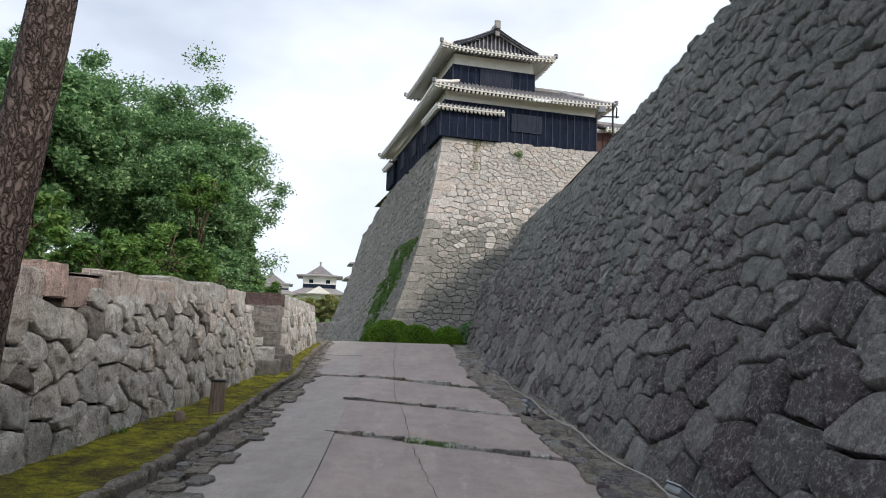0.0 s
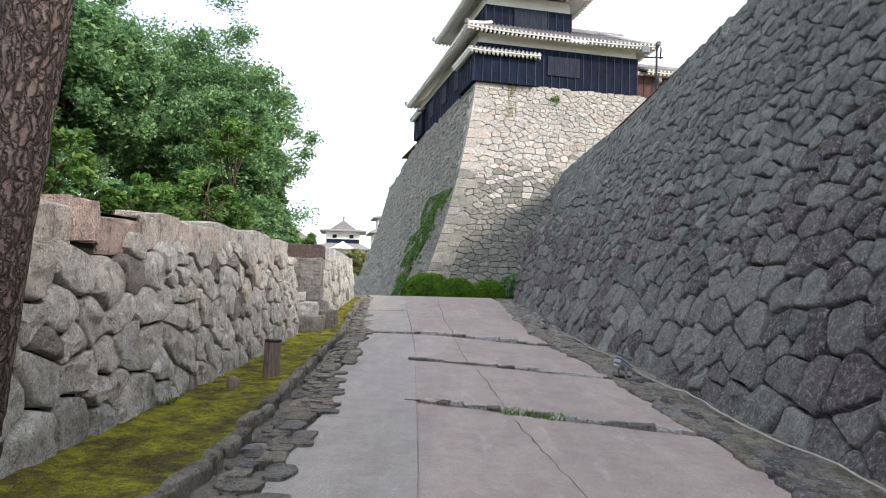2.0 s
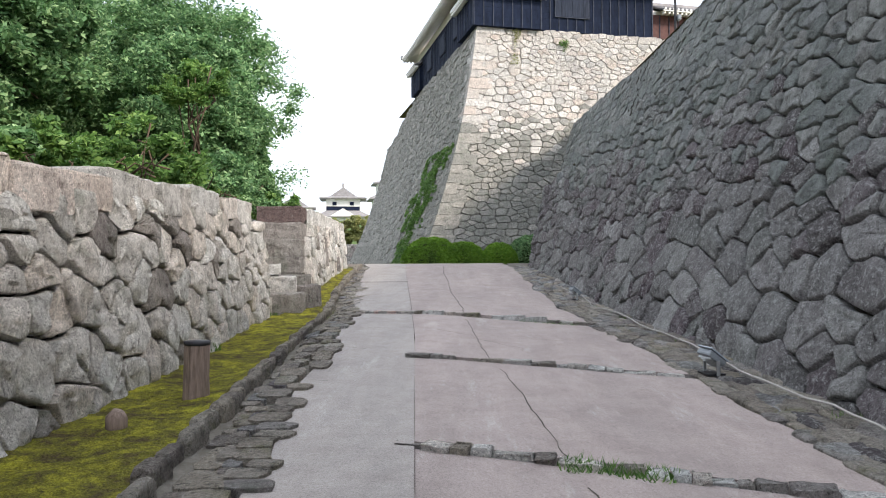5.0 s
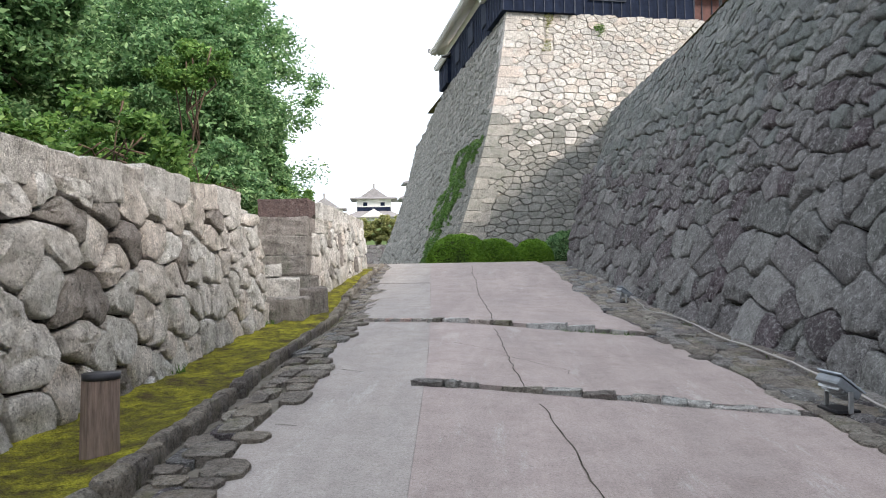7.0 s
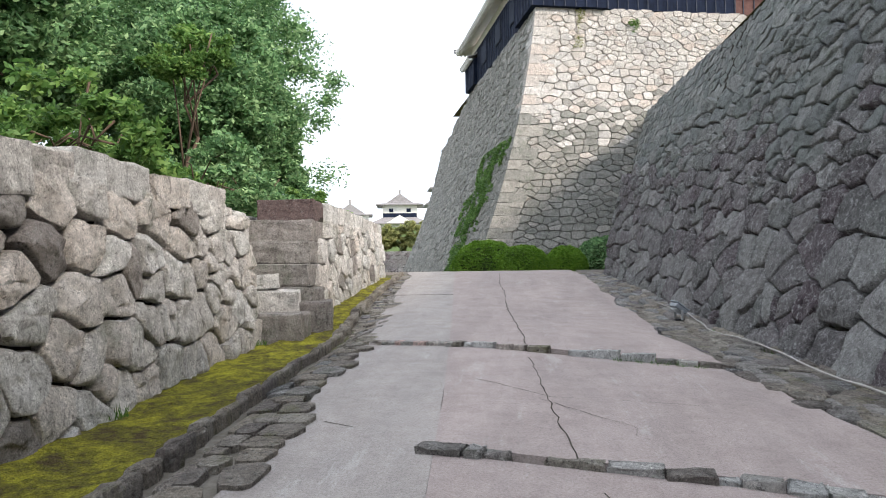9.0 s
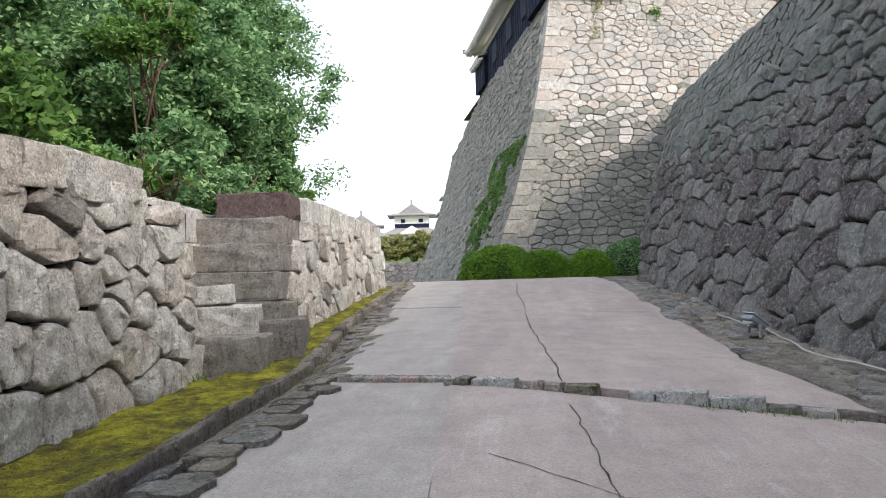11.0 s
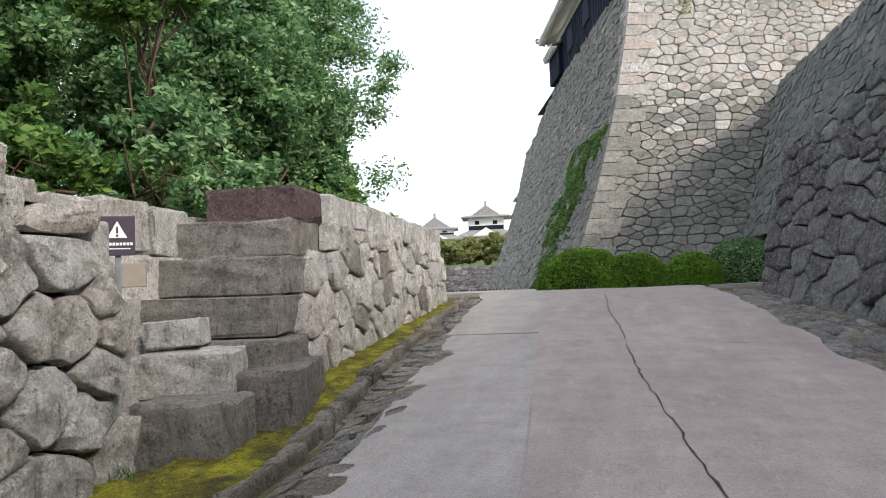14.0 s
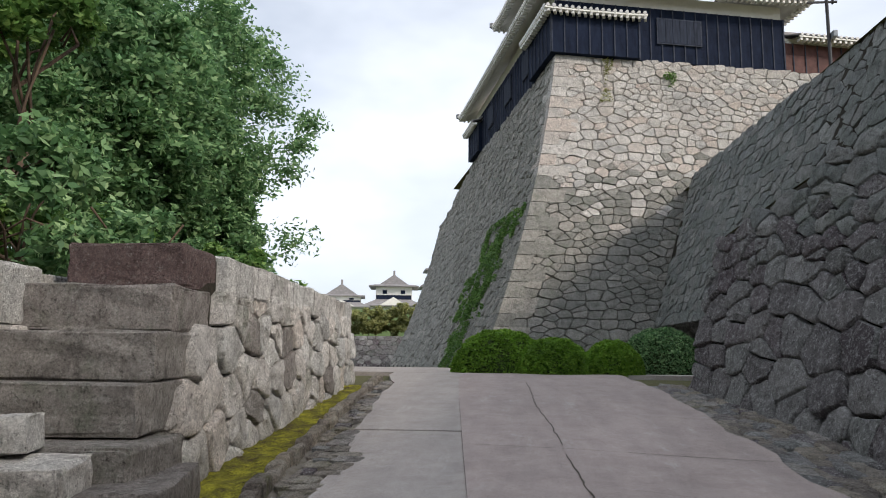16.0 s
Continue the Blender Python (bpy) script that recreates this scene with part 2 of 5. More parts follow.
LEAF = leafy("leaf", (0.09, 0.19, 0.08), (0.19, 0.35, 0.145), (0.36, 0.52, 0.25))
LEAF2 = leafy("leaf_bright", (0.085, 0.185, 0.045), (0.155, 0.285, 0.07), (0.25, 0.385, 0.105))
LEAF3 = leafy("leaf_olive", (0.256, 0.272, 0.096), (0.352, 0.368, 0.144), (0.448, 0.432, 0.192))
HEDGE = leafy("hedge_leaf", (0.115, 0.236, 0.023), (0.184, 0.347, 0.037), (0.265, 0.445, 0.059))

# ---- mesh helpers ----


def mesh_of(name, verts, faces, mat, smooth=False):
    me = bpy.data.meshes.new(name)
    me.from_pydata([tuple(v) for v in verts], [], [tuple(f) for f in faces])
    me.materials.append(mat)
    if smooth:
        me.shade_smooth()
        me.set_sharp_from_angle(angle=radians(38))
    me.update()
    return me


def under(ob, parent):
    if parent is not None:
        ob.parent = parent
    return ob


def piece(name, verts, faces, mat, parent=None, label="", smooth=False):
    ob = under(new(name, mesh_of(name, verts, faces, mat, smooth)), parent)
    return tagged(ob, label) if label else ob


def part(name, bm, mat, parent=None, label="", smooth=False):
    me = bpy.data.meshes.new(name)
    bm.to_mesh(me)
    bm.free()
    me.materials.append(mat)
    if smooth:
        me.shade_smooth()
    ob = under(new(name, me), parent)
    return tagged(ob, label) if label else ob


def add_box(bm, size, m=Matrix(), bevel=0.0):
    r = bmesh.ops.create_cube(bm, size=1, matrix=m @ Matrix.Diagonal((*size, 1)))
    if bevel:
        es = {e for v in r["verts"] for e in v.link_edges}
        bmesh.ops.bevel(bm, geom=list(es), offset=bevel, segments=2, affect="EDGES", profile=0.6)


def box(name, size, at, mat, parent=None, label="", bevel=0.0, turn=0.0, tilt=(0, 0)):
    bm = bmesh.new()
    add_box(bm, size, pose(*at, tilt[0], tilt[1], turn), bevel)
    return part(name, bm, mat, parent, label)


def add_tube(bm, pts, radii, sides=10, caps=True):
    rings = []
    for i, p in enumerate(pts):
        p = Vector(p)
        d = (Vector(pts[min(i + 1, len(pts) - 1)]) - Vector(pts[max(i - 1, 0)])).normalized()
        a = d.cross(Vector((0.31, 0.9, 0.12))).normalized()
        b = d.cross(a)
        r = radii[i] if hasattr(radii, "__len__") else radii
        rings.append([bm.verts.new(p + r * (math.cos(k * math.tau / sides) * a + math.sin(k * math.tau / sides) * b)) for k in range(sides)])
    for r0, r1 in zip(rings, rings[1:]):
        for k in range(sides):
            bm.faces.new((r0[k], r0[(k + 1) % sides], r1[(k + 1) % sides], r1[k]))
    if caps:
        bm.faces.new(rings[0][::-1])
        bm.faces.new(rings[-1])


def tube(name, pts, radii, mat, parent=None, label="", sides=10):
    bm = bmesh.new()
    add_tube(bm, pts, radii, sides)
    bmesh.ops.recalc_face_normals(bm, faces=bm.faces)
    return part(name, bm, mat, parent, label, smooth=True)


def thing(name, label, category, at=(0, 0, 0), turn=0.0, group="", kind=""):
    e = new(name)
    e.matrix_world = pose(*at, 0, 0, turn)
    return tagged(e, label, category, group, kind)


# ---- the lie of the land ----
def lerp(knots, y):
    return float(np.interp(y, [k[0] for k in knots], [k[1] for k in knots]))


GROUND = [(-60, -0.6), (0, 0.10), (5, 0.2), (8.5, 0.31), (11, 0.43), (14, 0.57), (17, 0.78), (20.5, 0.9), (26, 1.16), (30, 1.48), (33, 1.70), (36, 1.78), (45, 1.78), (60, 1.5), (90, 1.0)]
ROAD_L = [(-20, -1.2), (8.5, -1.8), (12.2, -2.08), (16.8, -2.42), (19.6, -2.52), (24, -3.1), (27.5, -3.45), (31.3, -3.8), (36, -4.5)]
KERB = [(-20, -1.9), (8, -2.38), (11, -2.55), (16, -2.9), (20, -3.27), (23, -3.55), (27, -3.93), (31, -4.17), (33, -4.3)]
SEAM = [(-20, 0.6), (8, -0.65), (16.2, -1.15), (21.5, -1.57), (30, -2.3), (34, -2.6)]
ROAD_R = [(-20, 3.1), (8, 2.72), (14, 2.3), (18, 1.85), (21, 1.65), (26, 1.55), (31, 1.4), (35, 1.3)]
R_FOOT = [(-20, 4.2), (8, 3.45), (12, 3.25), (16, 3.0), (21, 2.75), (26, 2.6), (29, 2.3), (32, 2.0)]
R_LEAN = [(-20, 0.41), (17, 0.41), (26, 0.36), (32, 0.22)]
# Up to y 11.4 the top is raised, out of view, to shade the left wall.
R_TOP = [(-20, 11.4), (11.4, 11.4), (12.6, 10.3), (14.4, 9.6), (18, 8.5), (22, 7.1), (25, 6.3), (28, 5.6), (32, 4.75)]
L_FOOT = [(-20, -3.2), (8.9, -3.82), (11, -3.87), (14, -4.08), (16, -4.22), (18, -4.37), (21, -4.55)]


def gz(x, y):
    z = np.interp(y, [k[0] for k in GROUND], [k[1] for k in GROUND])
    # smooth the joins a little
    z = 0.5 * z + 0.25 * (np.interp(y - 1.2, [k[0] for k in GROUND], [k[1] for k in GROUND]) + np.interp(y + 1.2, [k[0] for k in GROUND], [k[1] for k in GROUND]))
    cross = 0.045 * np.clip((28 - y) / 6, 0, 1) * np.clip(x + 0.8, 0, 4)
    dip = 0.20 * np.clip((-x - 2.7) / 0.6, 0, 1) * np.clip((y - 11) / 5, 0, 1) * np.clip((25 - y) / 4, 0, 1)
    return float(z - cross - dip)


# ---- stones ----
def clip(poly, px, py, nx, ny):
    """Keeps the side of a polygon that lies behind the line through p with normal n."""
    out = []
    k = len(poly)
    ds = [(x - px) * nx + (y - py) * ny for x, y in poly]
    for i in range(k):
        a, b, da, db = poly[i], poly[(i + 1) % k], ds[i], ds[(i + 1) % k]
        if da <= 0:
            out.append(a)
        if (da < 0 < db) or (db < 0 < da):
            s = da / (da - db)
            out.append((a[0] + s * (b[0] - a[0]), a[1] + s * (b[1] - a[1])))
    return out


def stone_cells(u0, u1, v1, width, height, rng, keep, wild=0.3, shrink=None, fill=0.25, roof=None):
    """Irregular stones over a strip of wall: rows of jittered seeds, each with the ground nearest to it."""
    seeds, v = [], 0.0
    while v < v1:
        f = shrink(v) if shrink else 1.0
        h = height * f * rng.uniform(0.75, 1.3)
        u = u0 - rng.uniform(0, width)
        while u < u1 + width:
            w = width * f * rng.choice((0.5, 0.75, 0.95, 1.1, 1.3, 1.7)) * rng.uniform(0.9, 1.1)
            seeds.append((u + w / 2, v + h / 2 + rng.uniform(-wild, wild) * h))
            if rng.random() < fill:
                seeds.append((u + rng.uniform(-0.1, 0.1) * w, v + h * rng.uniform(-0.1, 0.15)))
            u += w
        v += h
    q = height / width
    cells = {}
    size = width * 1.3
    for i, (a, b) in enumerate(seeds):
        cells.setdefault((int(a // size), int(b // size)), []).append(i)
    out = []
    for i, (a, b) in enumerate(seeds):
        if not (u0 - 0.05 <= a <= u1 + 0.05) or b > v1 or not keep(a, b):
            continue
        poly = [(max(u0, a - 2 * width), max(0.0, b - 2.5 * height)), (min(u1, a + 2 * width), max(0.0, b - 2.5 * height)),
                (min(u1, a + 2 * width), min(v1, b + 2.5 * height)), (max(u0, a - 2 * width), min(v1, b + 2.5 * height))]
        if roof:
            poly = clip(poly, a, roof(a), 0, 1)
        ca, cb = int(a // size), int(b // size)
        for da in (-2, -1, 0, 1, 2):
            for db in (-2, -1, 0, 1, 2):
                for j in cells.get((ca + da, cb + db), ()):
                    if j != i:
                        c, d = seeds[j]
                        nx, ny = (c - a) * q * q, d - b
                        poly = clip(poly, (a + c) / 2, (b + d) / 2, nx, ny)
                        if len(poly) < 3:
                            break
        if len(poly) >= 3:
            out.append(((a, b), poly))
    return out


def stone_mesh(poly, spot, gap, depth, proud, rng, soft=0.12, rich=True):
    """Verts and faces of one stone: back edge, worn shoulder and an uneven face. spot(u, v, d) gives its place in the world."""
    cu, cv = sum(p[0] for p in poly) / len(poly), sum(p[1] for p in poly) / len(poly)
    ring = []
    k = len(poly)
    for i in range(k):
        a, b = poly[i], poly[(i + 1) % k]
        ln = math.hypot(b[0] - a[0], b[1] - a[1])
        if ln < 0.05:
            ring.append(((a[0] + b[0]) / 2, (a[1] + b[1]) / 2))
            continue
        f = soft * rng.uniform(0.5, 1.5)
        stops = (f, 0.5, 1 - f) if rich and ln > 0.22 else (f, 1 - f)
        for s in stops:
            w = rng.uniform(0.0, 0.10) * ln if s == 0.5 and ln > 0.3 else 0.0
            x, y = a[0] + s * (b[0] - a[0]), a[1] + s * (b[1] - a[1])
            q = w / max(0.05, math.hypot(x - cu, y - cv)) * rng.choice((-0.25, 0.6))
            ring.append((x + (cu - x) * q, y + (cv - y) * q))
    n = len(ring)
    r = max(0.08, sum(math.hypot(x - cu, y - cv) for x, y in ring) / n)
    tu, tv = rng.uniform(-0.08, 0.08), rng.uniform(-0.10, 0.06)
    ph = rng.uniform(0, 90)
    lift = proud * rng.uniform(0.75, 1.3)
    if rich:
        steps = ((gap * 0.4, -depth), (gap, lift * 0.45), (gap + 0.012, lift * 0.85), (gap + 0.02 + 0.05 * r, lift), (0.45 * r, lift * 1.05), (0.75 * r, lift * 1.05))
    else:
        steps = ((gap * 0.4, -depth), (gap, lift * 0.35), (gap + 0.035 * r + 0.008, lift * 0.95), (0.5 * r, lift * 1.08))
    verts = []
    for inset, d in steps:
        s = max(0.12, 1 - inset / r)
        for x, y in ring:
            du, dv = (x - cu) * s, (y - cv) * s
            dd = d
            if d > 0:
                dd += tu * du + tv * dv + 0.55 * proud * noise.noise((du * 5, dv * 5, ph)) + 0.35 * proud * noise.noise((du * 13, dv * 13, ph)) + rng.uniform(-0.10, 0.10) * proud
            verts.append(spot(cu + du, cv + dv, dd))
    verts.append(spot(cu, cv, lift * rng.uniform(0.95, 1.2)))
    m = len(steps)
    faces = [(j * n + i, j * n + (i + 1) % n, (j + 1) * n + (i + 1) % n, (j + 1) * n + i) for j in range(m - 1) for i in range(n)]
    faces += [((m - 1) * n + i, (m - 1) * n + (i + 1) % n, m * n) for i in range(n)]
    return verts, faces


def lay_stones(cells, spot, mat, parent, near, gap=0.018, depth=0.12, proud=0.06, rng=None, flip=False, limit=300, soft=0.12, rich=True):
    """Stones that near() picks become parts of their own; the rest are joined, one mesh for each kind of stone. mat: one kind, a list to draw from, or a rule by place."""
    joined, made = {}, 0
    for (a, b), poly in cells:
        v, f = stone_mesh(poly, spot, gap, depth, proud, rng, soft, rich)
        if flip:
            f = [q[::-1] for q in f]
        kind = rng.choice(mat) if isinstance(mat, list) else mat(a, b) if callable(mat) else mat
        if made < limit and near(a, b):
            piece("stone", v, f, kind, parent, smooth=True)
            made += 1
        else:
            jv, jf = joined.setdefault(kind.name, (kind, [], []))[1:]
            o = len(jv)
            jv += v
            jf += [tuple(i + o for i in q) for q in f]
    for kind, jv, jf in joined.values():
        tagged(piece("stonework", jv, jf, kind, parent, smooth=True), "further stones of the same wall", kind="stuff")


def block(name, size, at, mat, parent, rng, turn=0.0, label="", tilt=(0, 0)):
    """A roughly squared stone block with chipped edges."""
    bm = bmesh.new()
    add_box(bm, size, bevel=min(size) * 0.07)
    bmesh.ops.subdivide_edges(bm, edges=[e for e in bm.edges if e.calc_length() > 0.25], cuts=2, use_grid_fill=True)
    for v in bm.verts:
        v.co += Vector((rng.uniform(-1, 1), rng.uniform(-1, 1), rng.uniform(-1, 1))) * 0.014
    bmesh.ops.transform(bm, matrix=pose(*at, tilt[0], tilt[1], turn), verts=bm.verts)
    return part(name, bm, mat, parent, label)


def sheet(name, us, vs, spot, mat, parent=None, label=""):
    verts = [spot(u, v) for v in vs for u in us]
    n = len(us)
    faces = [(j * n + i, j * n + i + 1, (j + 1) * n + i + 1, (j + 1) * n + i) for j in range(len(vs) - 1) for i in range(n - 1)]
    return piece(name, verts, faces, mat, parent, label, smooth=True)


rng = random.Random(7)

# ---- ground ----
xs = [-600, -200, -80, -40, -20, -12, -8, -6, -5, -4.4, -4, -3.5, -3, -2.5, -2, -1.5, -1, -0.5, 0, 0.5, 1, 1.5, 2, 2.5, 3, 3.5, 4, 5, 6, 8, 12, 20, 40, 80, 200, 600]
ys = [-600, -200, -60, -30, -20, -12, -6, -2] + [0.5 * i for i in range(0, 80)] + [42, 45, 50, 60, 75, 90, 130, 200, 400, 800]
ground = sheet("ground", xs, ys, lambda x, y: (x, y, gz(max(-5, min(5, x)), y) - 0.09), SOIL)
tagged(ground, "bare brown soil under and around the sloping road", "ground", kind="structure")

# the paved road, slab by slab
road = thing("road", "worn grey-brown concrete road climbing in large cracked slabs", "road", kind="structure")
STRIPS = [((-0.94, 10.93), (1.95, 10.22)), ((-1.12, 14.65), (2.2, 14.05)), ((-1.38, 19.15), (2.15, 17.95)), ((-1.9, 26.05), (1.75, 25.6)), ((-2.4, 31.3), (1.2, 31.4))]


def strip_y(i, x):
    (xa, ya), (xb, yb) = STRIPS[i]
    return ya + (yb - ya) * (x - xa) / (xb - xa)


LEVEL = [-0.05, -0.03, -0.015, 0.03, 0.03, 0.03]


def slab(x_lo, x_hi, y_lo, y_hi, lift, mat, name="slab", nx=8, gap=0.001):
    ny = 26
    verts, faces = [], []
    for j in range(ny + 1):
        for i in range(nx + 1):
            s, q = i / nx, j / ny
            ym = 0.0
            for _ in range(3):
                xa, xb = x_lo(ym) + gap, x_hi(ym) - gap
                x = xa + s * (xb - xa)
                ya, yb = y_lo(x) + gap, y_hi(x) - gap
                ym = ya + q * (yb - ya)
            z = gz(x, ym) + lift + 0.012 * noise.noise((x * 0.8, ym * 0.5, 3.1))
            verts.append((x, ym, z))
    n = nx + 1
    faces = [(j * n + i, j * n + i + 1, (j + 1) * n + i + 1, (j + 1) * n + i) for j in range(ny) for i in range(nx)]
    edge = [i for i in range(n)] + [j * n + nx for j in range(1, ny + 1)] + [ny * n + i for i in range(nx - 1, -1, -1)] + [j * n for j in range(ny - 1, 0, -1)]
    o = len(verts)
    verts += [(verts[i][0], verts[i][1], verts[i][2] - 0.14) for i in edge]
    k = len(edge)
    faces += [(edge[(i + 1) % k], edge[i], o + i, o + (i + 1) % k) for i in range(k)]
    return piece(name, verts, faces, mat, road)


def wander(seed, amount):
    return lambda y: amount * noise.noise((y * 0.7, seed, 0.3)) + 0.4 * amount * noise.noise((y * 2.9, seed, 7.3))


wl, wr_ = wander(2.2, 0.16), wander(5.1, 0.16)
left_edge = lambda y: lerp(ROAD_L, y) + wl(y)
right_edge = lambda y: lerp(ROAD_R, y) + wr_(y)
seam = lambda y: lerp(SEAM, y)
cuts = [lambda x: -14.0] + [(lambda x, i=i: strip_y(i, x)) for i in range(5)] + [lambda x: 36.5]
for i in range(6):
    lo, hi = cuts[i], cuts[i + 1]
    slab(seam, right_edge, (lambda x, f=lo, i=i: f(x) + (0.13 if i in (1, 2, 3) else 0)), hi, LEVEL[i], CONCRETE)
slab(left_edge, seam, lambda x: -14.0, lambda x: 19.2 - 0.1 * x, -0.03, CONCRETE2)
slab(left_edge, seam, lambda x: 19.4 - 0.1 * x, lambda x: 27.0, 0.005, CONCRETE2)
slab(left_edge, seam, lambda x: 27.0, lambda x: 36.5, 0.02, CONCRETE2)
slab(lambda y: -9.0, lambda y: 9.0, lambda x: 36.52, lambda x: 46.0, 0.02, CONCRETE2)

# ---- left boundary wall ----
wall_left = thing("wall_left", "low wall of irregular grey-brown granite stones, mossy at the foot", "stone wall", kind="structure")
L_END = 20.9


def l_top(y):
    return lerp([(-20, 2.2), (7, 2.45), (9, 2.55), (10.5, 2.62), (12.5, 2.75), (14.5, 2.83), (16.5, 2.95), (19.75, 3.05), (19.8, 2.74), (20.9, 2.7)], y)


def l_spot(u, v, d):
    g = gz(-4, u) - 0.06
    return (lerp(L_FOOT, u) - 0.09 * v + d, u, g + v)


sheet("backing", [0.5 * i for i in range(-16, 39)] + [19.4, 19.72, 19.82, 20.0, 20.8], [0, 1], lambda u, v: l_spot(u, v * (l_top(u) - gz(-4, u) - 0.05), -0.06), JOINT, wall_left)
sheet("back_face", [0.5 * i for i in range(-16, 39)] + [19.4, 19.72, 19.82, 20.0, 20.8], [0, 1, 2], lambda u, v: ((lerp(L_FOOT, u) - (0.2 if v == 0 else 1.0), u, l_top(u) - (0.06 if v < 2 else 3.0))), JOINT, wall_left)
l_roof = lambda a: l_top(a) - gz(-4, a) - (0.15 if a < 19.77 else -0.02)
cells = stone_cells(-8, L_END, 2.6, 0.56, 0.44, random.Random(11), lambda a, b: b < l_roof(a) - 0.05, wild=0.34, fill=0.28, roof=l_roof)
lay_stones(cells, l_spot, WALLSTONES, wall_left, lambda a, b: a > 6, rng=rng, gap=0.02, depth=0.2, proud=0.09, soft=0.15)
u = -8.0
while u < 19.1:     # cap stones
    w = min(rng.uniform(0.55, 1.05), 19.85 - u)
    g, t = gz(-4, u), l_top(u) + rng.uniform(-0.08, 0.06)
    x = lerp(L_FOOT, u) - 0.09 * (t - g)
    block("cap_stone", (0.62, w - 0.02, rng.uniform(0.36, 0.46)), (x - 0.25 + rng.uniform(-0.05, 0.05), u + w / 2, t - 0.19), PINKSTONE if u < 12.2 else GRANITE, wall_left, rng, turn=rng.uniform(-3, 3) + 2, tilt=(rng.uniform(-2, 4), rng.uniform(-4, 4)))
    u += w

for x, z, w in ((-4.98, 0.85, 0.55), (-5.0, 1.36, 0.5), (-5.04, 1.86, 0.52), (-5.08, 2.34, 0.46)):   # squared stones close the wall's end
    block("end_stone", (0.8, w, 0.49), (x, L_END - 0.26, z), GRANITE, wall_left, rng, turn=rng.uniform(-4, 4))
block("end_stone", (0.7, 0.6, 0.4), (-5.12, 19.5, 2.72), GRANITE, wall_left, rng, turn=3)
block("end_stone", (0.5, 0.8, 0.42), (-4.93, 19.62, 2.62), GRANITE, wall_left, rng, turn=2)

# ---- second left wall with a stepped end ----
wall_steps = thing("wall_left_2", "higher stone wall with stepped squared blocks at its end", "stone wall", kind="structure")


def m_top(y):
    return 3.27 + 0.0 * y


def m_spot(u, v, d):
    return (-4.33 - 0.045 * (u - 22.5) - 0.05 * v + d, u, gz(-4, u) - 0.05 + v)


sheet("backing", [24.2 + 0.42 * i for i in range(21)], [0, 1], lambda u, v: m_spot(u, v * (m_top(u) - gz(-4, u)), -0.06), JOINT, wall_steps)
sheet("back_face", [24.4, 32.6], [0, 1, 2], lambda u, v: (m_spot(u, 1, 0)[0] - (0.15 if v == 0 else 1.2), u, m_top(u) - (0.05 if v < 2 else 3.0)), JOINT, wall_steps)
cells = stone_cells(22.9, 32.7, 2.5, 0.56, 0.46, random.Random(5), lambda a, b: b < m_top(a) - gz(-4, a) - 0.26 and a > 23.1 + 0.9 * b, wild=0.3, roof=lambda a: m_top(a) - gz(-4, a) - 0.22)
lay_stones(cells, m_spot, WALLSTONES, wall_steps, lambda a, b: True, rng=rng, gap=0.016, depth=0.18, proud=0.08, soft=0.13)
u = 24.9
while u < 32.4:
    w = rng.uniform(0.5, 0.95)
    x = m_spot(u, 1.7, 0)[0]
    block("cap_stone", (0.7, w - 0.02, 0.42), (x - 0.3, u + w / 2, m_top(u) - 0.2), GRANITE, wall_steps, rng, turn=rng.uniform(-2, 2) + 3, tilt=(rng.uniform(-2, 2), rng.uniform(-2, 2)))
    u += w
# squared courses at the end, each set further back than the one below
for z0, h, yf, xr, length, deep, tn in ((2.86, 0.42, 23.95, -4.56, 1.15, 0.9, 4), (2.42, 0.43, 23.62, -4.50, 1.5, 1.0, 4), (1.99, 0.42, 23.2, -4.44, 1.75, 1.0, 5),
                                       (1.56, 0.42, 22.75, -4.36, 2.4, 1.0, 6), (1.14, 0.40, 22.25, -4.12, 1.5, 1.1, 5)):
    block("block", (length, deep, h), (xr - length / 2, yf + deep / 2, z0 + h / 2), REDSTONE if z0 > 2.8 else BLUESTONE, wall_steps, rng, turn=tn)
block("block", (0.6, 1.5, 0.66), (-4.12, 22.65, 0.98), BLUESTONE, wall_steps, rng, turn=14)
block("block", (0.82, 0.62, 0.62), (-4.33, 21.42, 0.85), BLUESTONE, wall_steps, rng, turn=6)
for x, y, z, w, d, h, tn in ((-4.62, 21.85, 1.33, 0.85, 0.6, 0.36, 14), (-4.85, 22.0, 1.66, 0.5, 0.4, 0.24, 20), (-4.7, 22.1, 0.95, 0.7, 0.5, 0.4, 5), (-5.15, 22.1, 1.35, 0.6, 0.6, 0.6, 10), (-5.2, 21.2, 1.2, 0.6, 0.6, 0.4, 0), (-4.9, 21.0, 0.95, 0.6, 0.5, 0.3, 30), (-5.5, 21.7, 1.75, 0.6, 0.6, 0.5, 8)):
    block("rough_stone", (w, d, h), (x, y, z), GRANITE, wall_steps, rng, turn=tn, tilt=(rng.uniform(-8, 8), rng.uniform(-8, 8)))
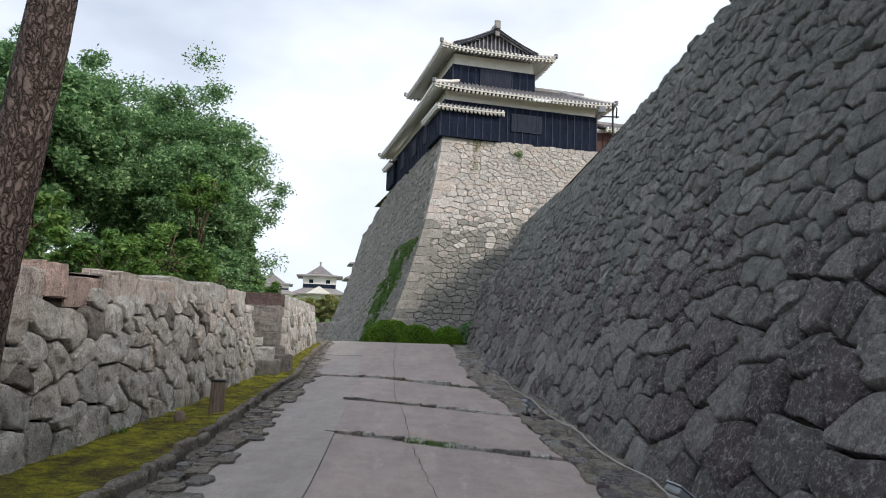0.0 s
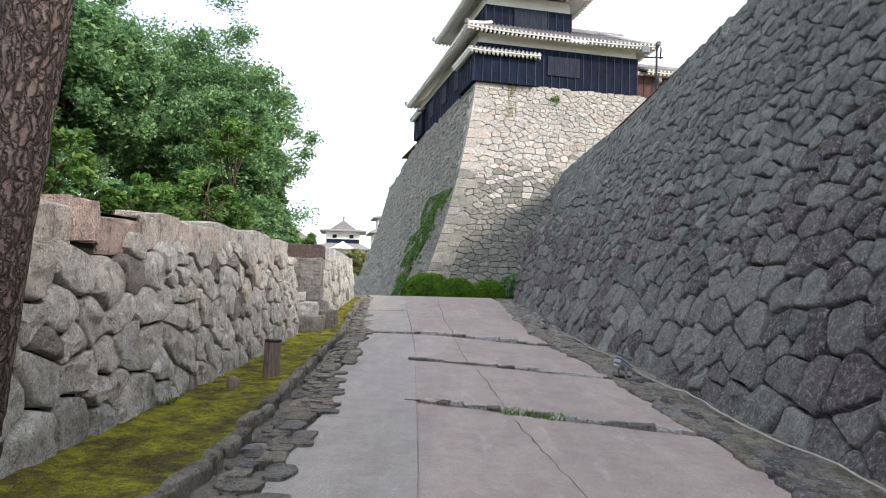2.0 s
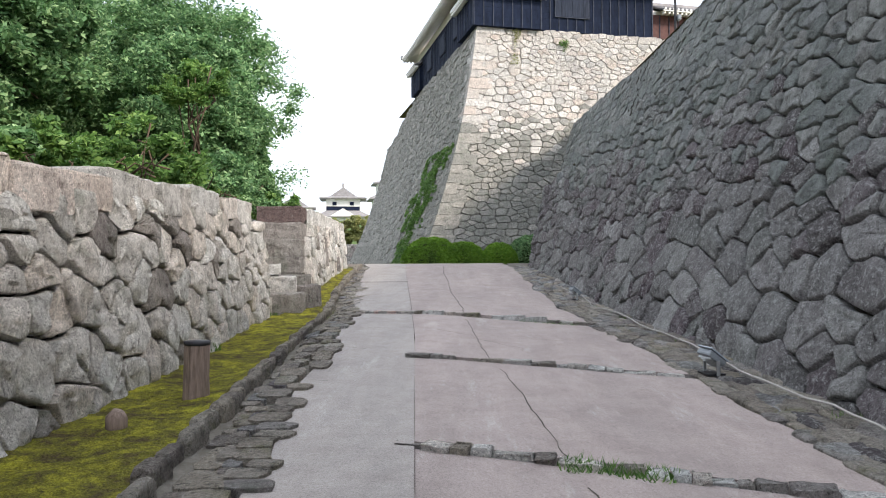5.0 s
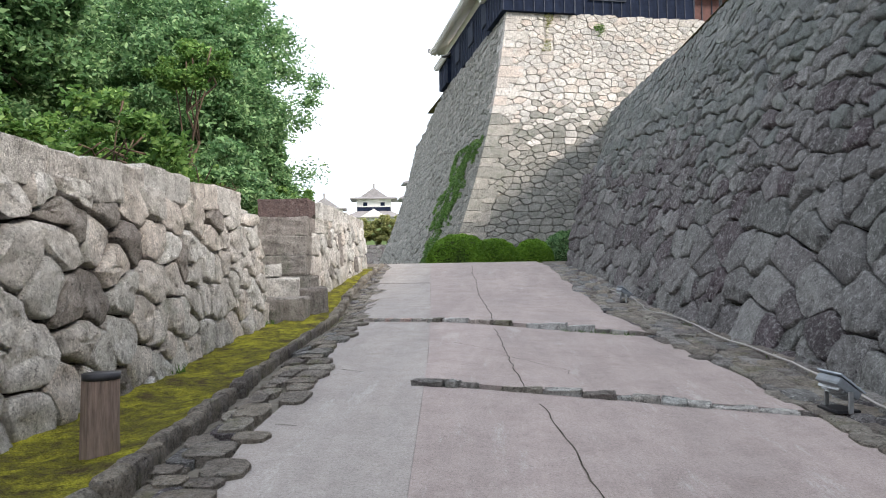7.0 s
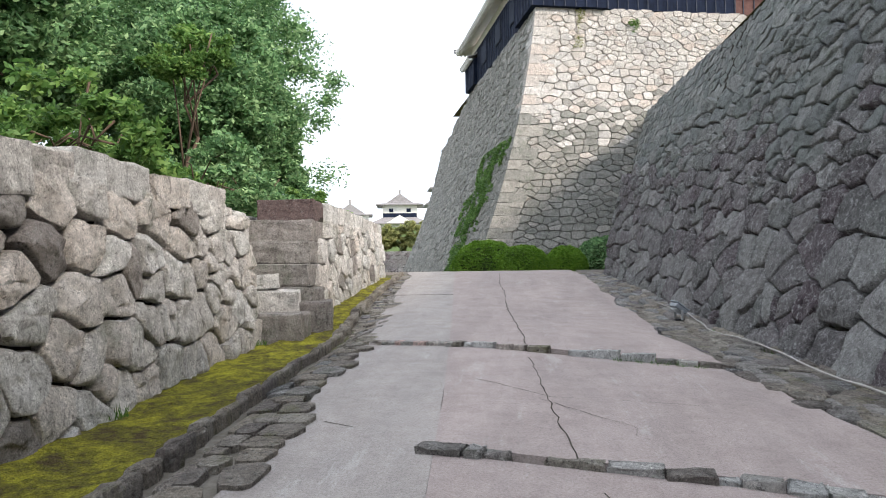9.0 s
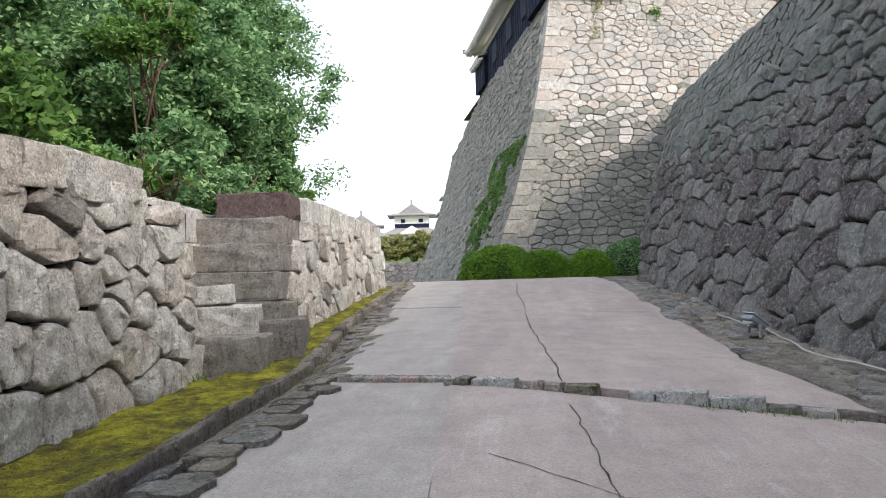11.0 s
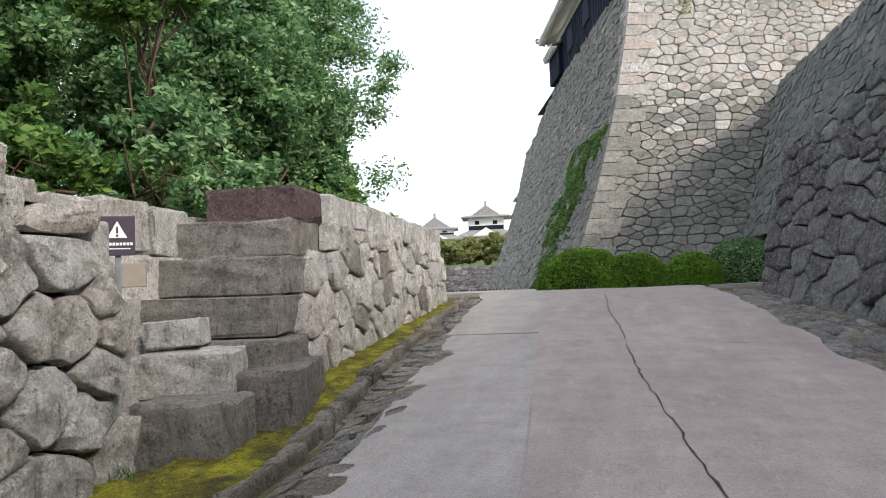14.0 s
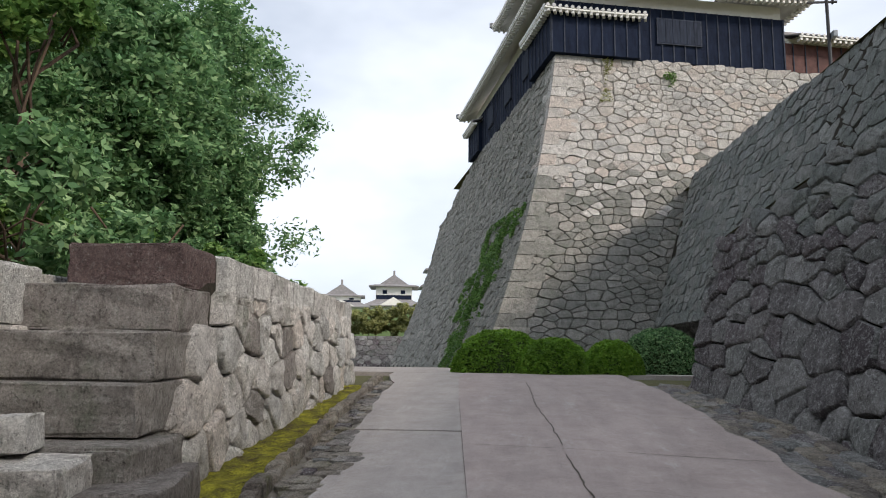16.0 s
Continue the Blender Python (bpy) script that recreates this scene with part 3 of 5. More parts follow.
for i in range(5):
    block("rough_stone", (0.8, 0.75, 0.55), (-6.1 - 0.05 * i, 20.9 + 0.85 * i, 2.72 + rng.uniform(-0.03, 0.06)), GRANITE, wall_steps, rng, turn=rng.uniform(-8, 8))
    block("rough_stone", (0.8, 0.8, 0.6), (-6.05 - 0.05 * i, 20.9 + 0.85 * i, 2.15), GRANITE, wall_steps, rng, turn=rng.uniform(-8, 8))
    block("rough_stone", (0.8, 0.8, 0.6), (-6.05 - 0.05 * i, 20.9 + 0.85 * i, 1.5), GRANITE, wall_steps, rng, turn=rng.uniform(-8, 8))

# earth terrace behind the left walls
def terrace_z(x, y):
    z = l_top(min(19.3, y)) - 0.25 + 0.9 * max(0, min(1, (-x - 6) / 10))
    k = max(0, min(1, (y - 32) / 3)) * max(0, min(1, (x + 20) / 3))
    return z + k * (gz(-5, y) - 0.25 - z)


terrace = sheet("terrace_ground", [-200, -60, -25, -14, -11, -9, -8, -7, -6, -5.2], [-30, 0, 10, 20, 20.3, 20.4, 24.3, 24.4, 30, 32, 33, 34, 35, 40, 60, 75], lambda x, y: (x - (0.3 if y > 24.35 else 1.2 if y > 20.35 and x > -6.5 else 0), y, terrace_z(x, y)), SOIL)
tagged(terrace, "dark earth terrace behind the low walls", "ground", kind="structure")

# ---- great right wall ----
wall_right = thing("wall_right", "tall leaning dark grey castle wall of irregular fitted stones", "stone wall", kind="structure")


def r_spot(u, v, d):
    c = lerp(R_LEAN, u)
    k = math.hypot(1, c)
    return (lerp(R_FOOT, u) + c * v - d / k, u, gz(2.8, u) - 0.08 + v + d * c / k)


def r_high(y):
    return lerp(R_TOP, y) - gz(2.8, y)


yy = [-20 + 0.5 * i for i in range(105)]
sheet("backing", yy[::-1], [0, 1], lambda u, v: r_spot(u, v * (r_high(u) - 0.1), -0.07), JOINT, wall_right)
sheet("top_bank", yy[::-1], [0, 1, 2], lambda u, v: (r_spot(u, r_high(u), 0)[0] + (0.1 if v == 0 else 0.8 if v == 1 else 6), u, lerp(R_TOP, u) - 0.12 + (0.0 if v < 2 else 0.4)), SOIL, wall_right)
sheet("end_face", [0, 1], [0, 1], lambda u, v: (lerp(R_FOOT, 32) + 0.05 + u * 40 + (0.7 * v if u == 0 else 0), 31.95, 1.4 + v * 3.2), JOINT, wall_right)
cells = stone_cells(-2, 32, 9.9, 0.54, 0.40, random.Random(21), lambda a, b: b < r_high(a) - 0.15, wild=0.3, fill=0.3, shrink=lambda v: 1.3 if v < 1.6 else 0.9)
r_kind = lambda a, b: GREENSTONE if b + 1.2 * noise.noise((a * 0.3, b * 0.3, 2.0)) + 1.5 * noise.noise((a * 2.1, b * 2.7, 4.0)) > 3.3 else DARKSTONE
cells.sort(key=lambda c: c[0][1] + 0.12 * abs(c[0][0] - 14))
lay_stones(cells, r_spot, r_kind, wall_right, lambda a, b: 6 < a < 31 and b < 3.4, rng=rng, gap=0.018, depth=0.2, proud=0.085, flip=True, soft=0.12)

# upper wall set back behind the great wall
wall_upper = thing("wall_right_2", "smooth grey-green upper wall of close-fitted stones behind", "stone wall", kind="structure")
UP_TOP = [(10, 7.45), (25, 7.4), (35, 7.2), (46, 6.45), (50, 6.2)]


def up_spot(u, v, d):
    return (lerp(UP_TOP, u) - 0.28 * (6.6 - v) - d, u, 3.5 + v)


sheet("backing", [49, 40, 30, 20, 12], [0, 6.55], lambda u, v: up_spot(u, v, -0.08), JOINT, wall_upper)
sheet("top_bank", [60, 40, 20, 12], [0, 1, 2], lambda u, v: (lerp(UP_TOP, u) + (0.05 if v == 0 else 1.0 if v == 1 else 60), u, 10.0), SOIL, wall_upper)
cells = stone_cells(13, 48.5, 6.6, 0.62, 0.42, random.Random(61), lambda a, b: True, wild=0.3)
lay_stones(cells, up_spot, GREENSTONE, wall_upper, lambda a, b: a > 29 and b > 3, rng=rng, gap=0.010, proud=0.045, flip=True, rich=False)

# ---- castle: battered base ----
TURN = 14.5
CORNER = Vector((0.75, 51.7, 0))
UU, VV = Vector((math.cos(radians(TURN)), math.sin(radians(TURN)), 0)), Vector((-math.sin(radians(TURN)), math.cos(radians(TURN)), 0))
BASE_TOP, BASE_FOOT = 17.0, 1.2


def spread(z):
    q = max(0.0, (BASE_TOP - z) / (BASE_TOP - BASE_FOOT))
    return 5.0 * (0.45 * q + 0.55 * q ** 2.0)


def front_spot(u, v, d):
    z = BASE_FOOT + v
    s = spread(z)
    p = CORNER + UU * (u - s * max(0, 1 - u / 18)) - VV * (s + d)
    return (p.x, p.y, z + 0.3 * d)


def side_drop(u):
    """How far the side's top sinks past the turret."""
    return 2.6 * max(0.0, min(1.0, (u - 21.0) / 11.0))


def side_spot(u, v, d):
    z = BASE_FOOT + v
    s = spread(z)
    p = CORNER + VV * (u - s * max(0, 1 - u / 22)) - UU * (s + d)
    return (p.x, p.y, z + 0.3 * d)


castle_base = thing("castle_base", "battered castle base of pale fitted stones, sunlit above and shaded below", "stone base", kind="structure")
H = BASE_TOP - BASE_FOOT
vv = [H * i / 14 for i in range(15)]
sheet("backing", [0, 6, 12, 18, 26], vv, lambda u, v: front_spot(u, v, -0.10), JOINT, castle_base)
sheet("backing", [0, 6, 12, 18, 21, 24, 27, 30, 33.8][::-1], vv, lambda u, v: side_spot(u, v * (1 - side_drop(u) / H), -0.10), JOINT, castle_base)
sheet("top", [0, 26], [0, 30], lambda u, v: tuple(CORNER + UU * u + VV * v + Vector((0, 0, BASE_TOP - 0.05))), SOIL, castle_base)
cells = stone_cells(0.35, 25, H, 0.62, 0.40, random.Random(31), lambda a, b: True, wild=0.26, fill=0.35)
cells.sort(key=lambda c: -c[0][1])
# Low stones take the darker kind: lichen weathering plus shade painted as colour.
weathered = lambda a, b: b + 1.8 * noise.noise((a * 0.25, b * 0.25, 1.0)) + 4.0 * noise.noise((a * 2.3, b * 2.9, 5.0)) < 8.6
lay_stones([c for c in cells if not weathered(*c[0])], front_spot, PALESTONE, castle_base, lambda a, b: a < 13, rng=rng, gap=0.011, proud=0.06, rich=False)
lay_stones([c for c in cells if weathered(*c[0])], front_spot, OLDSHADESTONE, castle_base, lambda a, b: False, rng=rng, gap=0.011, proud=0.06, rich=False)
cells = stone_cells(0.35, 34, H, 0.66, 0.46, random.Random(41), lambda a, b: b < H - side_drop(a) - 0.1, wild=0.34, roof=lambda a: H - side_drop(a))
lay_stones(cells, side_spot, OLDSHADESTONE, castle_base, lambda a, b: False, rng=rng, gap=0.016, proud=0.08, flip=True, rich=False)
v, k = 0.0, 0
while v < H - 0.1:        # squared corner stones, laid long and short by turns
    h = min(rng.uniform(0.5, 0.75), H - v)
    a, b = (1.5, 0.75) if k % 2 else (0.75, 1.5)
    vs8 = []
    for q in (v + 0.015, v + h - 0.015):
        s = spread(BASE_FOOT + q)
        o = CORNER - UU * (s + 0.09) - VV * (s + 0.09) + Vector((0, 0, BASE_FOOT + q))
        vs8 += [o, o + UU * a, o + UU * a + VV * b, o + VV * b]
    piece("corner_stone", vs8, [(3, 2, 1, 0), (4, 5, 6, 7), (0, 1, 5, 4), (1, 2, 6, 5), (2, 3, 7, 6), (3, 0, 4, 7)], OLDSHADESTONE if v < 9.0 else PALESTONE, castle_base)
    v += h
    k += 1

# ---- verge, kerb and gutter ----
moss = sheet("moss_verge", [i / 18 for i in range(19)], [-8 + 0.1 * i for i in range(401)],
             lambda s, y: ((lambda xa, xb: (xa + s * (xb - xa), y, gz(xa + s * (xb - xa), y) - 0.005 + 0.03 * noise.noise((s * 3, y * 1.7, 0)) + 0.022 * noise.noise((s * 9, y * 6, 4)) + 0.014 * noise.noise((s * 22, y * 15, 8)) + 0.05 * max(0, 0.25 - s)))(
                 (lerp(L_FOOT, y) - 0.15 if y < 20.6 else -4.35 - 0.045 * (y - 22.5)), lerp(KERB, y))), MOSS)
tagged(moss, "yellow-green moss strip along the foot of the wall", "moss", kind="structure")
gutter = sheet("gutter", [0, 0.2, 0.8, 1], [-8 + 0.5 * i for i in range(84)],
               lambda s, y: ((lambda xa, xb: (xa + s * (xb - xa), y, gz(xa + s * (xb - xa), y) - (0.075 if 0 < s < 1 else 0.05)))(lerp(KERB, y), left_edge(y) + 0.05)), earth("gutter_floor", (0.14, 0.125, 0.10), (0.24, 0.22, 0.19)))
tagged(gutter, "shallow drain of worn stone beside the road", "gutter", kind="structure")


def flat_stones(parent, name, x_of, y0, y1, width, length, height, mat, seed, sink=0.0, jit=0.03, gap=0.02):
    """A row of worn stones laid end to end along the road."""
    r, y = random.Random(seed), y0
    while y < y1:
        w = length * r.uniform(0.55, 1.45)
        wd, hh = width * r.uniform(0.75, 1.2), height * r.uniform(0.75, 1.25)
        x = x_of(y + w / 2) + r.uniform(-jit, jit)
        k = 9
        ring = [(x + wd / 2 * math.copysign(abs(math.cos(a)) ** 0.5, math.cos(a)) * r.uniform(0.68, 1.12), y + w / 2 + (w - gap) / 2 * math.copysign(abs(math.sin(a)) ** 0.45, math.sin(a)) * r.uniform(0.88, 1.04))
                for a in (math.tau * (i + r.random() * 0.3) / k for i in range(k))]
        vs = [(a, b, gz(a, b) - 0.12 - sink) for a, b in ring]
        vs += [(a, b, gz(a, b) - sink + hh * r.uniform(0.45, 0.7)) for a, b in ring]
        vs += [(x + (a - x) * 0.82, y + w / 2 + (b - y - w / 2) * 0.85, gz(a, b) - sink + hh * r.uniform(0.85, 1.1)) for a, b in ring]
        vs.append((x, y + w / 2, gz(x, y + w / 2) - sink + hh * 1.05))
        fs = [(j * k + i, j * k + (i + 1) % k, (j + 1) * k + (i + 1) % k, (j + 1) * k + i) for j in range(2) for i in range(k)]
        fs += [(2 * k + i, 2 * k + (i + 1) % k, 3 * k) for i in range(k)]
        piece(name, vs, fs, r.choice(mat) if isinstance(mat, list) else mat, parent)
        y += w


kerb = thing("kerb", "row of dark mossy kerb stones beside the drain", "kerb", kind="structure")
flat_stones(kerb, "kerb_stone", lambda y: lerp(KERB, y), 3, 33, 0.17, 0.36, 0.085, KERBSTONE, 1, jit=0.035, gap=0.012)
edging = thing("road_edging", "dark flat stones edging the worn concrete", "edging", kind="structure")
flat_stones(edging, "edge_stone", lambda y: left_edge(y) - 0.05, 4, 33, 0.30, 0.33, 0.008, [KERBSTONE, KERBSTONE, KERBSTONE, BLUESTONE], 2, jit=0.13, gap=0.01)
flat_stones(edging, "edge_stone", lambda y: left_edge(y) - 0.26, 4, 33, 0.20, 0.26, 0.004, [DARKSTONE, KERBSTONE, KERBSTONE], 12, sink=0.02, jit=0.08, gap=0.012)
flat_stones(edging, "edge_stone", lambda y: 0.6 * lerp(KERB, y) + 0.4 * left_edge(y), 4, 33, 0.24, 0.42, 0.01, KERBSTONE, 3, sink=0.055, gap=0.008)
verge = thing("wall_verge", "strip of broken flat stones at the foot of the great wall", "stone verge", kind="structure")
for q, sd in ((0.04, 4), (0.2, 5), (0.36, 6), (0.53, 7), (0.7, 8), (0.9, 9)):
    flat_stones(verge, "verge_stone", lambda y, q=q: right_edge(y) + 0.05 + q * (lerp(R_FOOT, y) - right_edge(y) - 0.05), 5, 32.5, 0.30, 0.42, 0.035 + 0.06 * q, [KERBSTONE, KERBSTONE, KERBSTONE, BLUESTONE, DARKSTONE], sd, jit=0.09, sink=0.03, gap=0.004)

# rows of stones set across the road
r2 = random.Random(99)
for i in range(3):
    row = thing("drain_row", "row of pale worn stones set across the road as a step", "stone row", kind="structure")
    (xa, ya), (xb, yb) = STRIPS[i]
    x = xa - 0.05
    while x < xb + 0.3:
        w = r2.uniform(0.10, 0.42)
        if r2.random() < 0.9:
            y = strip_y(i, x + w / 2) + 0.06
            block("step_stone", (w - 0.015, r2.uniform(0.09, 0.19), 0.12), (x + w / 2, y, gz(x, y) + LEVEL[i + 1] - 0.042 + r2.uniform(-0.03, 0.012)), r2.choice((BLUESTONE, GRANITE, GRANITE, GRANITE, KERBSTONE, PALESTONE)), row, r2, turn=math.degrees(math.atan2(yb - ya, xb - xa)) + r2.uniform(-4, 4), tilt=(r2.uniform(-5, 5), r2.uniform(-4, 4)))
        x += w
row = thing("brick_row", "short row of pale bricks laid on edge across the road", "brick row", kind="structure")
for k in range(13):
    x = -2.42 + 0.085 * k
    y = 19.3 - 0.1 * x
    block("brick", (0.075, 0.2, 0.1), (x, y, gz(x, y) - 0.05), r2.choice((PALESTONE, GRANITE, PINKSTONE)), row, r2, turn=-12 + r2.uniform(-3, 3))


CRACK = earth("crack_dirt", (0.05, 0.043, 0.036), (0.13, 0.115, 0.095))


def crack(pts, width, seed):
    r = random.Random(seed)
    line = []
    for (xa, ya), (xb, yb) in zip(pts, pts[1:]):
        n = max(2, int(math.hypot(xb - xa, yb - ya) / 0.14))
        line += [(xa + (xb - xa) * i / n + r.uniform(-0.018, 0.018), ya + (yb - ya) * i / n) for i in range(n)]
    vs, fs = [], []
    for x, y in line:
        i = sum(y > strip_y(j, x) for j in range(5))
        z = gz(x, y) + (LEVEL[i] if x > seam(y) else (-0.03 if y < 19.3 - 0.1 * x else 0.005)) + 0.012 * noise.noise((x * 0.8, y * 0.5, 3.1)) + 0.004
        w = width * r.uniform(0.25, 0.8) / 2
        vs += [(x - w, y, z), (x + w, y + w, z)]
    fs = [(2 * i, 2 * i + 1, 2 * i + 3, 2 * i + 2) for i in range(len(line) - 1)]
    piece("crack", vs, fs, CRACK, road)


crack([(0.78, 7.0), (0.35, 10.35)], 0.018, 1)
crack([(0.33, 10.6), (0.05, 13.9), (-0.05, 14.25)], 0.018, 2)
crack([(-0.1, 14.6), (-0.24, 16.2), (-0.31, 17.35), (-0.37, 18.45)], 0.018, 3)
crack([(-0.39, 18.8), (-0.41, 19.45), (-0.46, 20.4), (-0.58, 21.9), (-0.72, 23.8), (-0.79, 25.7)], 0.03, 4)
crack([(-0.8, 26.1), (-0.86, 27.6), (-1.0, 29.2), (-1.06, 31.3), (-1.1, 33.0)], 0.03, 5)
crack([(-0.55, 18.9), (0.5, 18.5), (1.6, 18.1)], 0.012, 6)
crack([(-0.9, 16.9), (-0.2, 16.3), (1.2, 16.2)], 0.012, 7)
crack([(-0.3, 16.2), (0.4, 15.4), (0.3, 15.0)], 0.012, 8)
crack([(-2.0, 15.4), (-1.6, 15.2)], 0.03, 9)
crack([(-2.1, 13.3), (-1.7, 13.2)], 0.03, 10)
crack([(-1.9, 9.8), (-1.3, 9.7)], 0.02, 11)
crack([(-1.9, 26.05), (-0.6, 25.88), (1.75, 25.6)], 0.035, 21)
crack([(-2.4, 31.3), (1.2, 31.4)], 0.03, 22)
crack([(-1.75, 23.4), (-0.9, 23.2), (0.2, 23.5)], 0.01, 23)
crack([(0.6, 20.4), (1.4, 20.9), (1.9, 20.8)], 0.01, 24)
crack([(-0.9, 12.2), (0.2, 12.5)], 0.008, 25)
crack([(-1.2, 28.5), (0.4, 28.6), (1.3, 28.2)], 0.025, 12)
crack([(-0.3, 24.0), (1.0, 23.6)], 0.015, 13)
crack([(-1.0, 21.9), (0.0, 22.1)], 0.012, 14)

# ---- castle turret ----
turret = thing("castle_turret", "two-storey castle turret, black boarded walls, grey tiled roofs, stone base", "castle turret", tuple(CORNER + Vector((0, 0, BASE_TOP))), TURN)


def slope(parent, a, b, c, d, lift=0.2, step=0.32, thick=0.12):
    """One roof slope: eave from a to b, top from d to c, with rows of round tiles, a white eave edge and rafter ends."""
    a, b, c, d = map(Vector, (a, b, c, d))

    def at(s, t):
        p = (a + (b - a) * s) * (1 - t) + (d + (c - d) * s) * t
        return p + Vector((0, 0, lift * abs(2 * s - 1) ** 4 * (1 - t) ** 2 - 0.10 * math.sin(math.pi * t)))

    bm = bmesh.new()
    n, m = 14, 5
    g = [[bm.verts.new(at(i / n, j / m)) for i in range(n + 1)] for j in range(m + 1)]
    for j in range(m):
        for i in range(n):
            bm.faces.new((g[j][i], g[j][i + 1], g[j + 1][i + 1], g[j + 1][i]))
    part("roof_slope", bm, TILE, parent)
    bm = bmesh.new()
    g = [[bm.verts.new(at(i / n, j / m) - Vector((0, 0, thick * (1.0 + 0.4 * (j > 0))))) for i in range(n + 1)] for j in range(m + 1)]
    for j in range(m):
        for i in range(n):
            bm.faces.new((g[j][i], g[j + 1][i], g[j + 1][i + 1], g[j][i + 1]))
    top = [bm.verts.new(at(i / n, 0) - Vector((0, 0, 0.035))) for i in range(n + 1)]
    for i in range(n):
        bm.faces.new((g[0][i], g[0][i + 1], top[i + 1], top[i]))
    part("eave_soffit", bm, PLASTER, parent, "white plastered eave")
    length = (b - a).length
    along, up = (b - a).normalized(), ((d + c) / 2 - (a + b) / 2)
    out = -Vector((up.x, up.y, 0)).normalized()
    rows = max(2, int(length / step))
    bm, be, br = bmesh.new(), bmesh.new(), bmesh.new()
    for k in range(rows + 1):
        s = (k + 0.5) / (rows + 1)
        w = a + (b - a) * s
        top_u = 1.0
        if (c - d).length < length - 0.1:
            lo, hi = (d - a).dot(along) / length, (c - a).dot(along) / length
            if s < lo:
                top_u = s / max(lo, 1e-3)
            elif s > hi:
                top_u = (1 - s) / max(1 - hi, 1e-3)
        pts = []
        for t in (0.0, 0.33, 0.66, 1.0):
            t *= top_u
            wide = (a + (b - a) * s) if t == 0 else None
            lo_p, hi_p = a + (d - a) * t, b + (c - b) * t
            span = (hi_p - lo_p).dot(along)
            ss = ((w - lo_p).dot(along)) / span if span > 0.01 else 0.5
            pts.append(at(min(1, max(0, ss)), t) + Vector((0, 0, 0.035)))
        add_tube(bm, pts, 0.075, 6)
        add_tube(be, [pts[0] + out * 0.03, pts[0] - out * 0.03], 0.085, 8)
        q = pts[0] - Vector((0, 0, 0.035 + thick + 0.08)) - out * 0.22
        add_box(br, (0.13, 0.34, 0.14), Matrix.Translation(q) @ Matrix.Rotation(math.atan2(-out.x, out.y), 4, "Z"))
    tagged(part("tile_row", bm, TILE, parent, "rows of round grey tiles", smooth=True), kind="stuff")
    tagged(part("tile_end", be, TILEWHITE, parent, "white-mortared tile ends"), kind="stuff")
    tagged(part("rafter_end", br, PLASTER, parent, "white rafter ends"), kind="stuff")


def hip(parent, u0, u1, v0, v1, h, e, rise):
    """Four slopes round a rectangle at height h, reaching in by e and up by rise."""
    o = [(u0, v0, h), (u1, v0, h), (u1, v1, h), (u0, v1, h)]
    i = [(u0 + e, v0 + e, h + rise), (u1 - e, v0 + e, h + rise), (u1 - e, v1 - e, h + rise), (u0 + e, v1 - e, h + rise)]
    for k in range(4):
        slope(parent, o[k], o[(k + 1) % 4], i[(k + 1) % 4], i[k])
        a, b = Vector(o[k]) + Vector((0, 0, 0.26)), Vector(i[k]) + Vector((0, 0, 0.1))
        tube("hip_ridge", [a, a * 0.5 + b * 0.5 + Vector((0, 0, -0.06)), b], [0.15, 0.13, 0.13], TILEWHITE, parent, "mortared hip ridge", sides=8)
        box("ridge_end_tile", (0.26, 0.26, 0.34), tuple(a + Vector((0, 0, 0.08))), TILE, parent, "ridge-end tile", bevel=0.05, turn=45)


def boarded(parent, u0, u1, v0, v1, h0, h1, sides, boards=7, gap=0.6):
    """A boarded storey: core, lapped boards and upright battens on the sides that show."""
    core = box("board_wall", (u1 - u0, v1 - v0, h1 - h0), ((u0 + u1) / 2, (v0 + v1) / 2, (h0 + h1) / 2), BOARD, parent)
    for side in sides:
        ln = (u1 - u0) if side in "fb" else (v1 - v0)

        def put(s, d, z):
            return {"f": (u0 + s, v0 - d, z), "l": (u0 - d, v0 + s, z), "r": (u1 + d, v0 + s, z)}[side]
        tn = 0 if side == "f" else 90
        for k in range(boards):
            z = h0 + (h1 - h0) * (k + 0.5) / boards
            box("board", (ln, 0.03, (h1 - h0) / boards * 0.96), put(ln / 2, 0.018 + 0.002, z), BOARD, parent, turn=tn, tilt=(4 if side == "f" else 0, 0))
        n = int(ln / gap)
        for k in range(n + 1):
            box("batten", (0.055, 0.04, h1 - h0), put(ln * k / n, 0.06, (h0 + h1) / 2), BATTEN, parent, turn=tn)


def shutter(parent, at, w, h, turn):
    wn_ = under(thing("window", "", ""), parent)
    wn_.matrix_world = Matrix()
    wn_.matrix_basis = pose(*at, 0, 0, turn)
    box("window_frame", (w + 0.12, 0.08, h + 0.12), (0, 0, 0), BATTEN, wn_, bevel=0.01)
    n = max(3, int(w / 0.35))
    for k in range(n):
        box("shutter_board", (w / n - 0.02, 0.05, h), (-w / 2 + w * (k + 0.5) / n, -0.035, 0), SHUTTER, wn_, bevel=0.008)


boarded(turret, 0.0, 12.2, 0.0, 20.1, -0.05, 2.75, "flr")
box("plaster_band", (12.1, 20.0, 0.75), (6.1, 10.05, 3.1), PLASTER, turret, "white plaster band under the eaves")
boarded(turret, -0.38, 4.1, -0.38, 3.6, -0.12, 1.98, "flr")
boarded(turret, -0.38, 1.5, 17.2, 20.5, -0.12, 1.98, "flr")
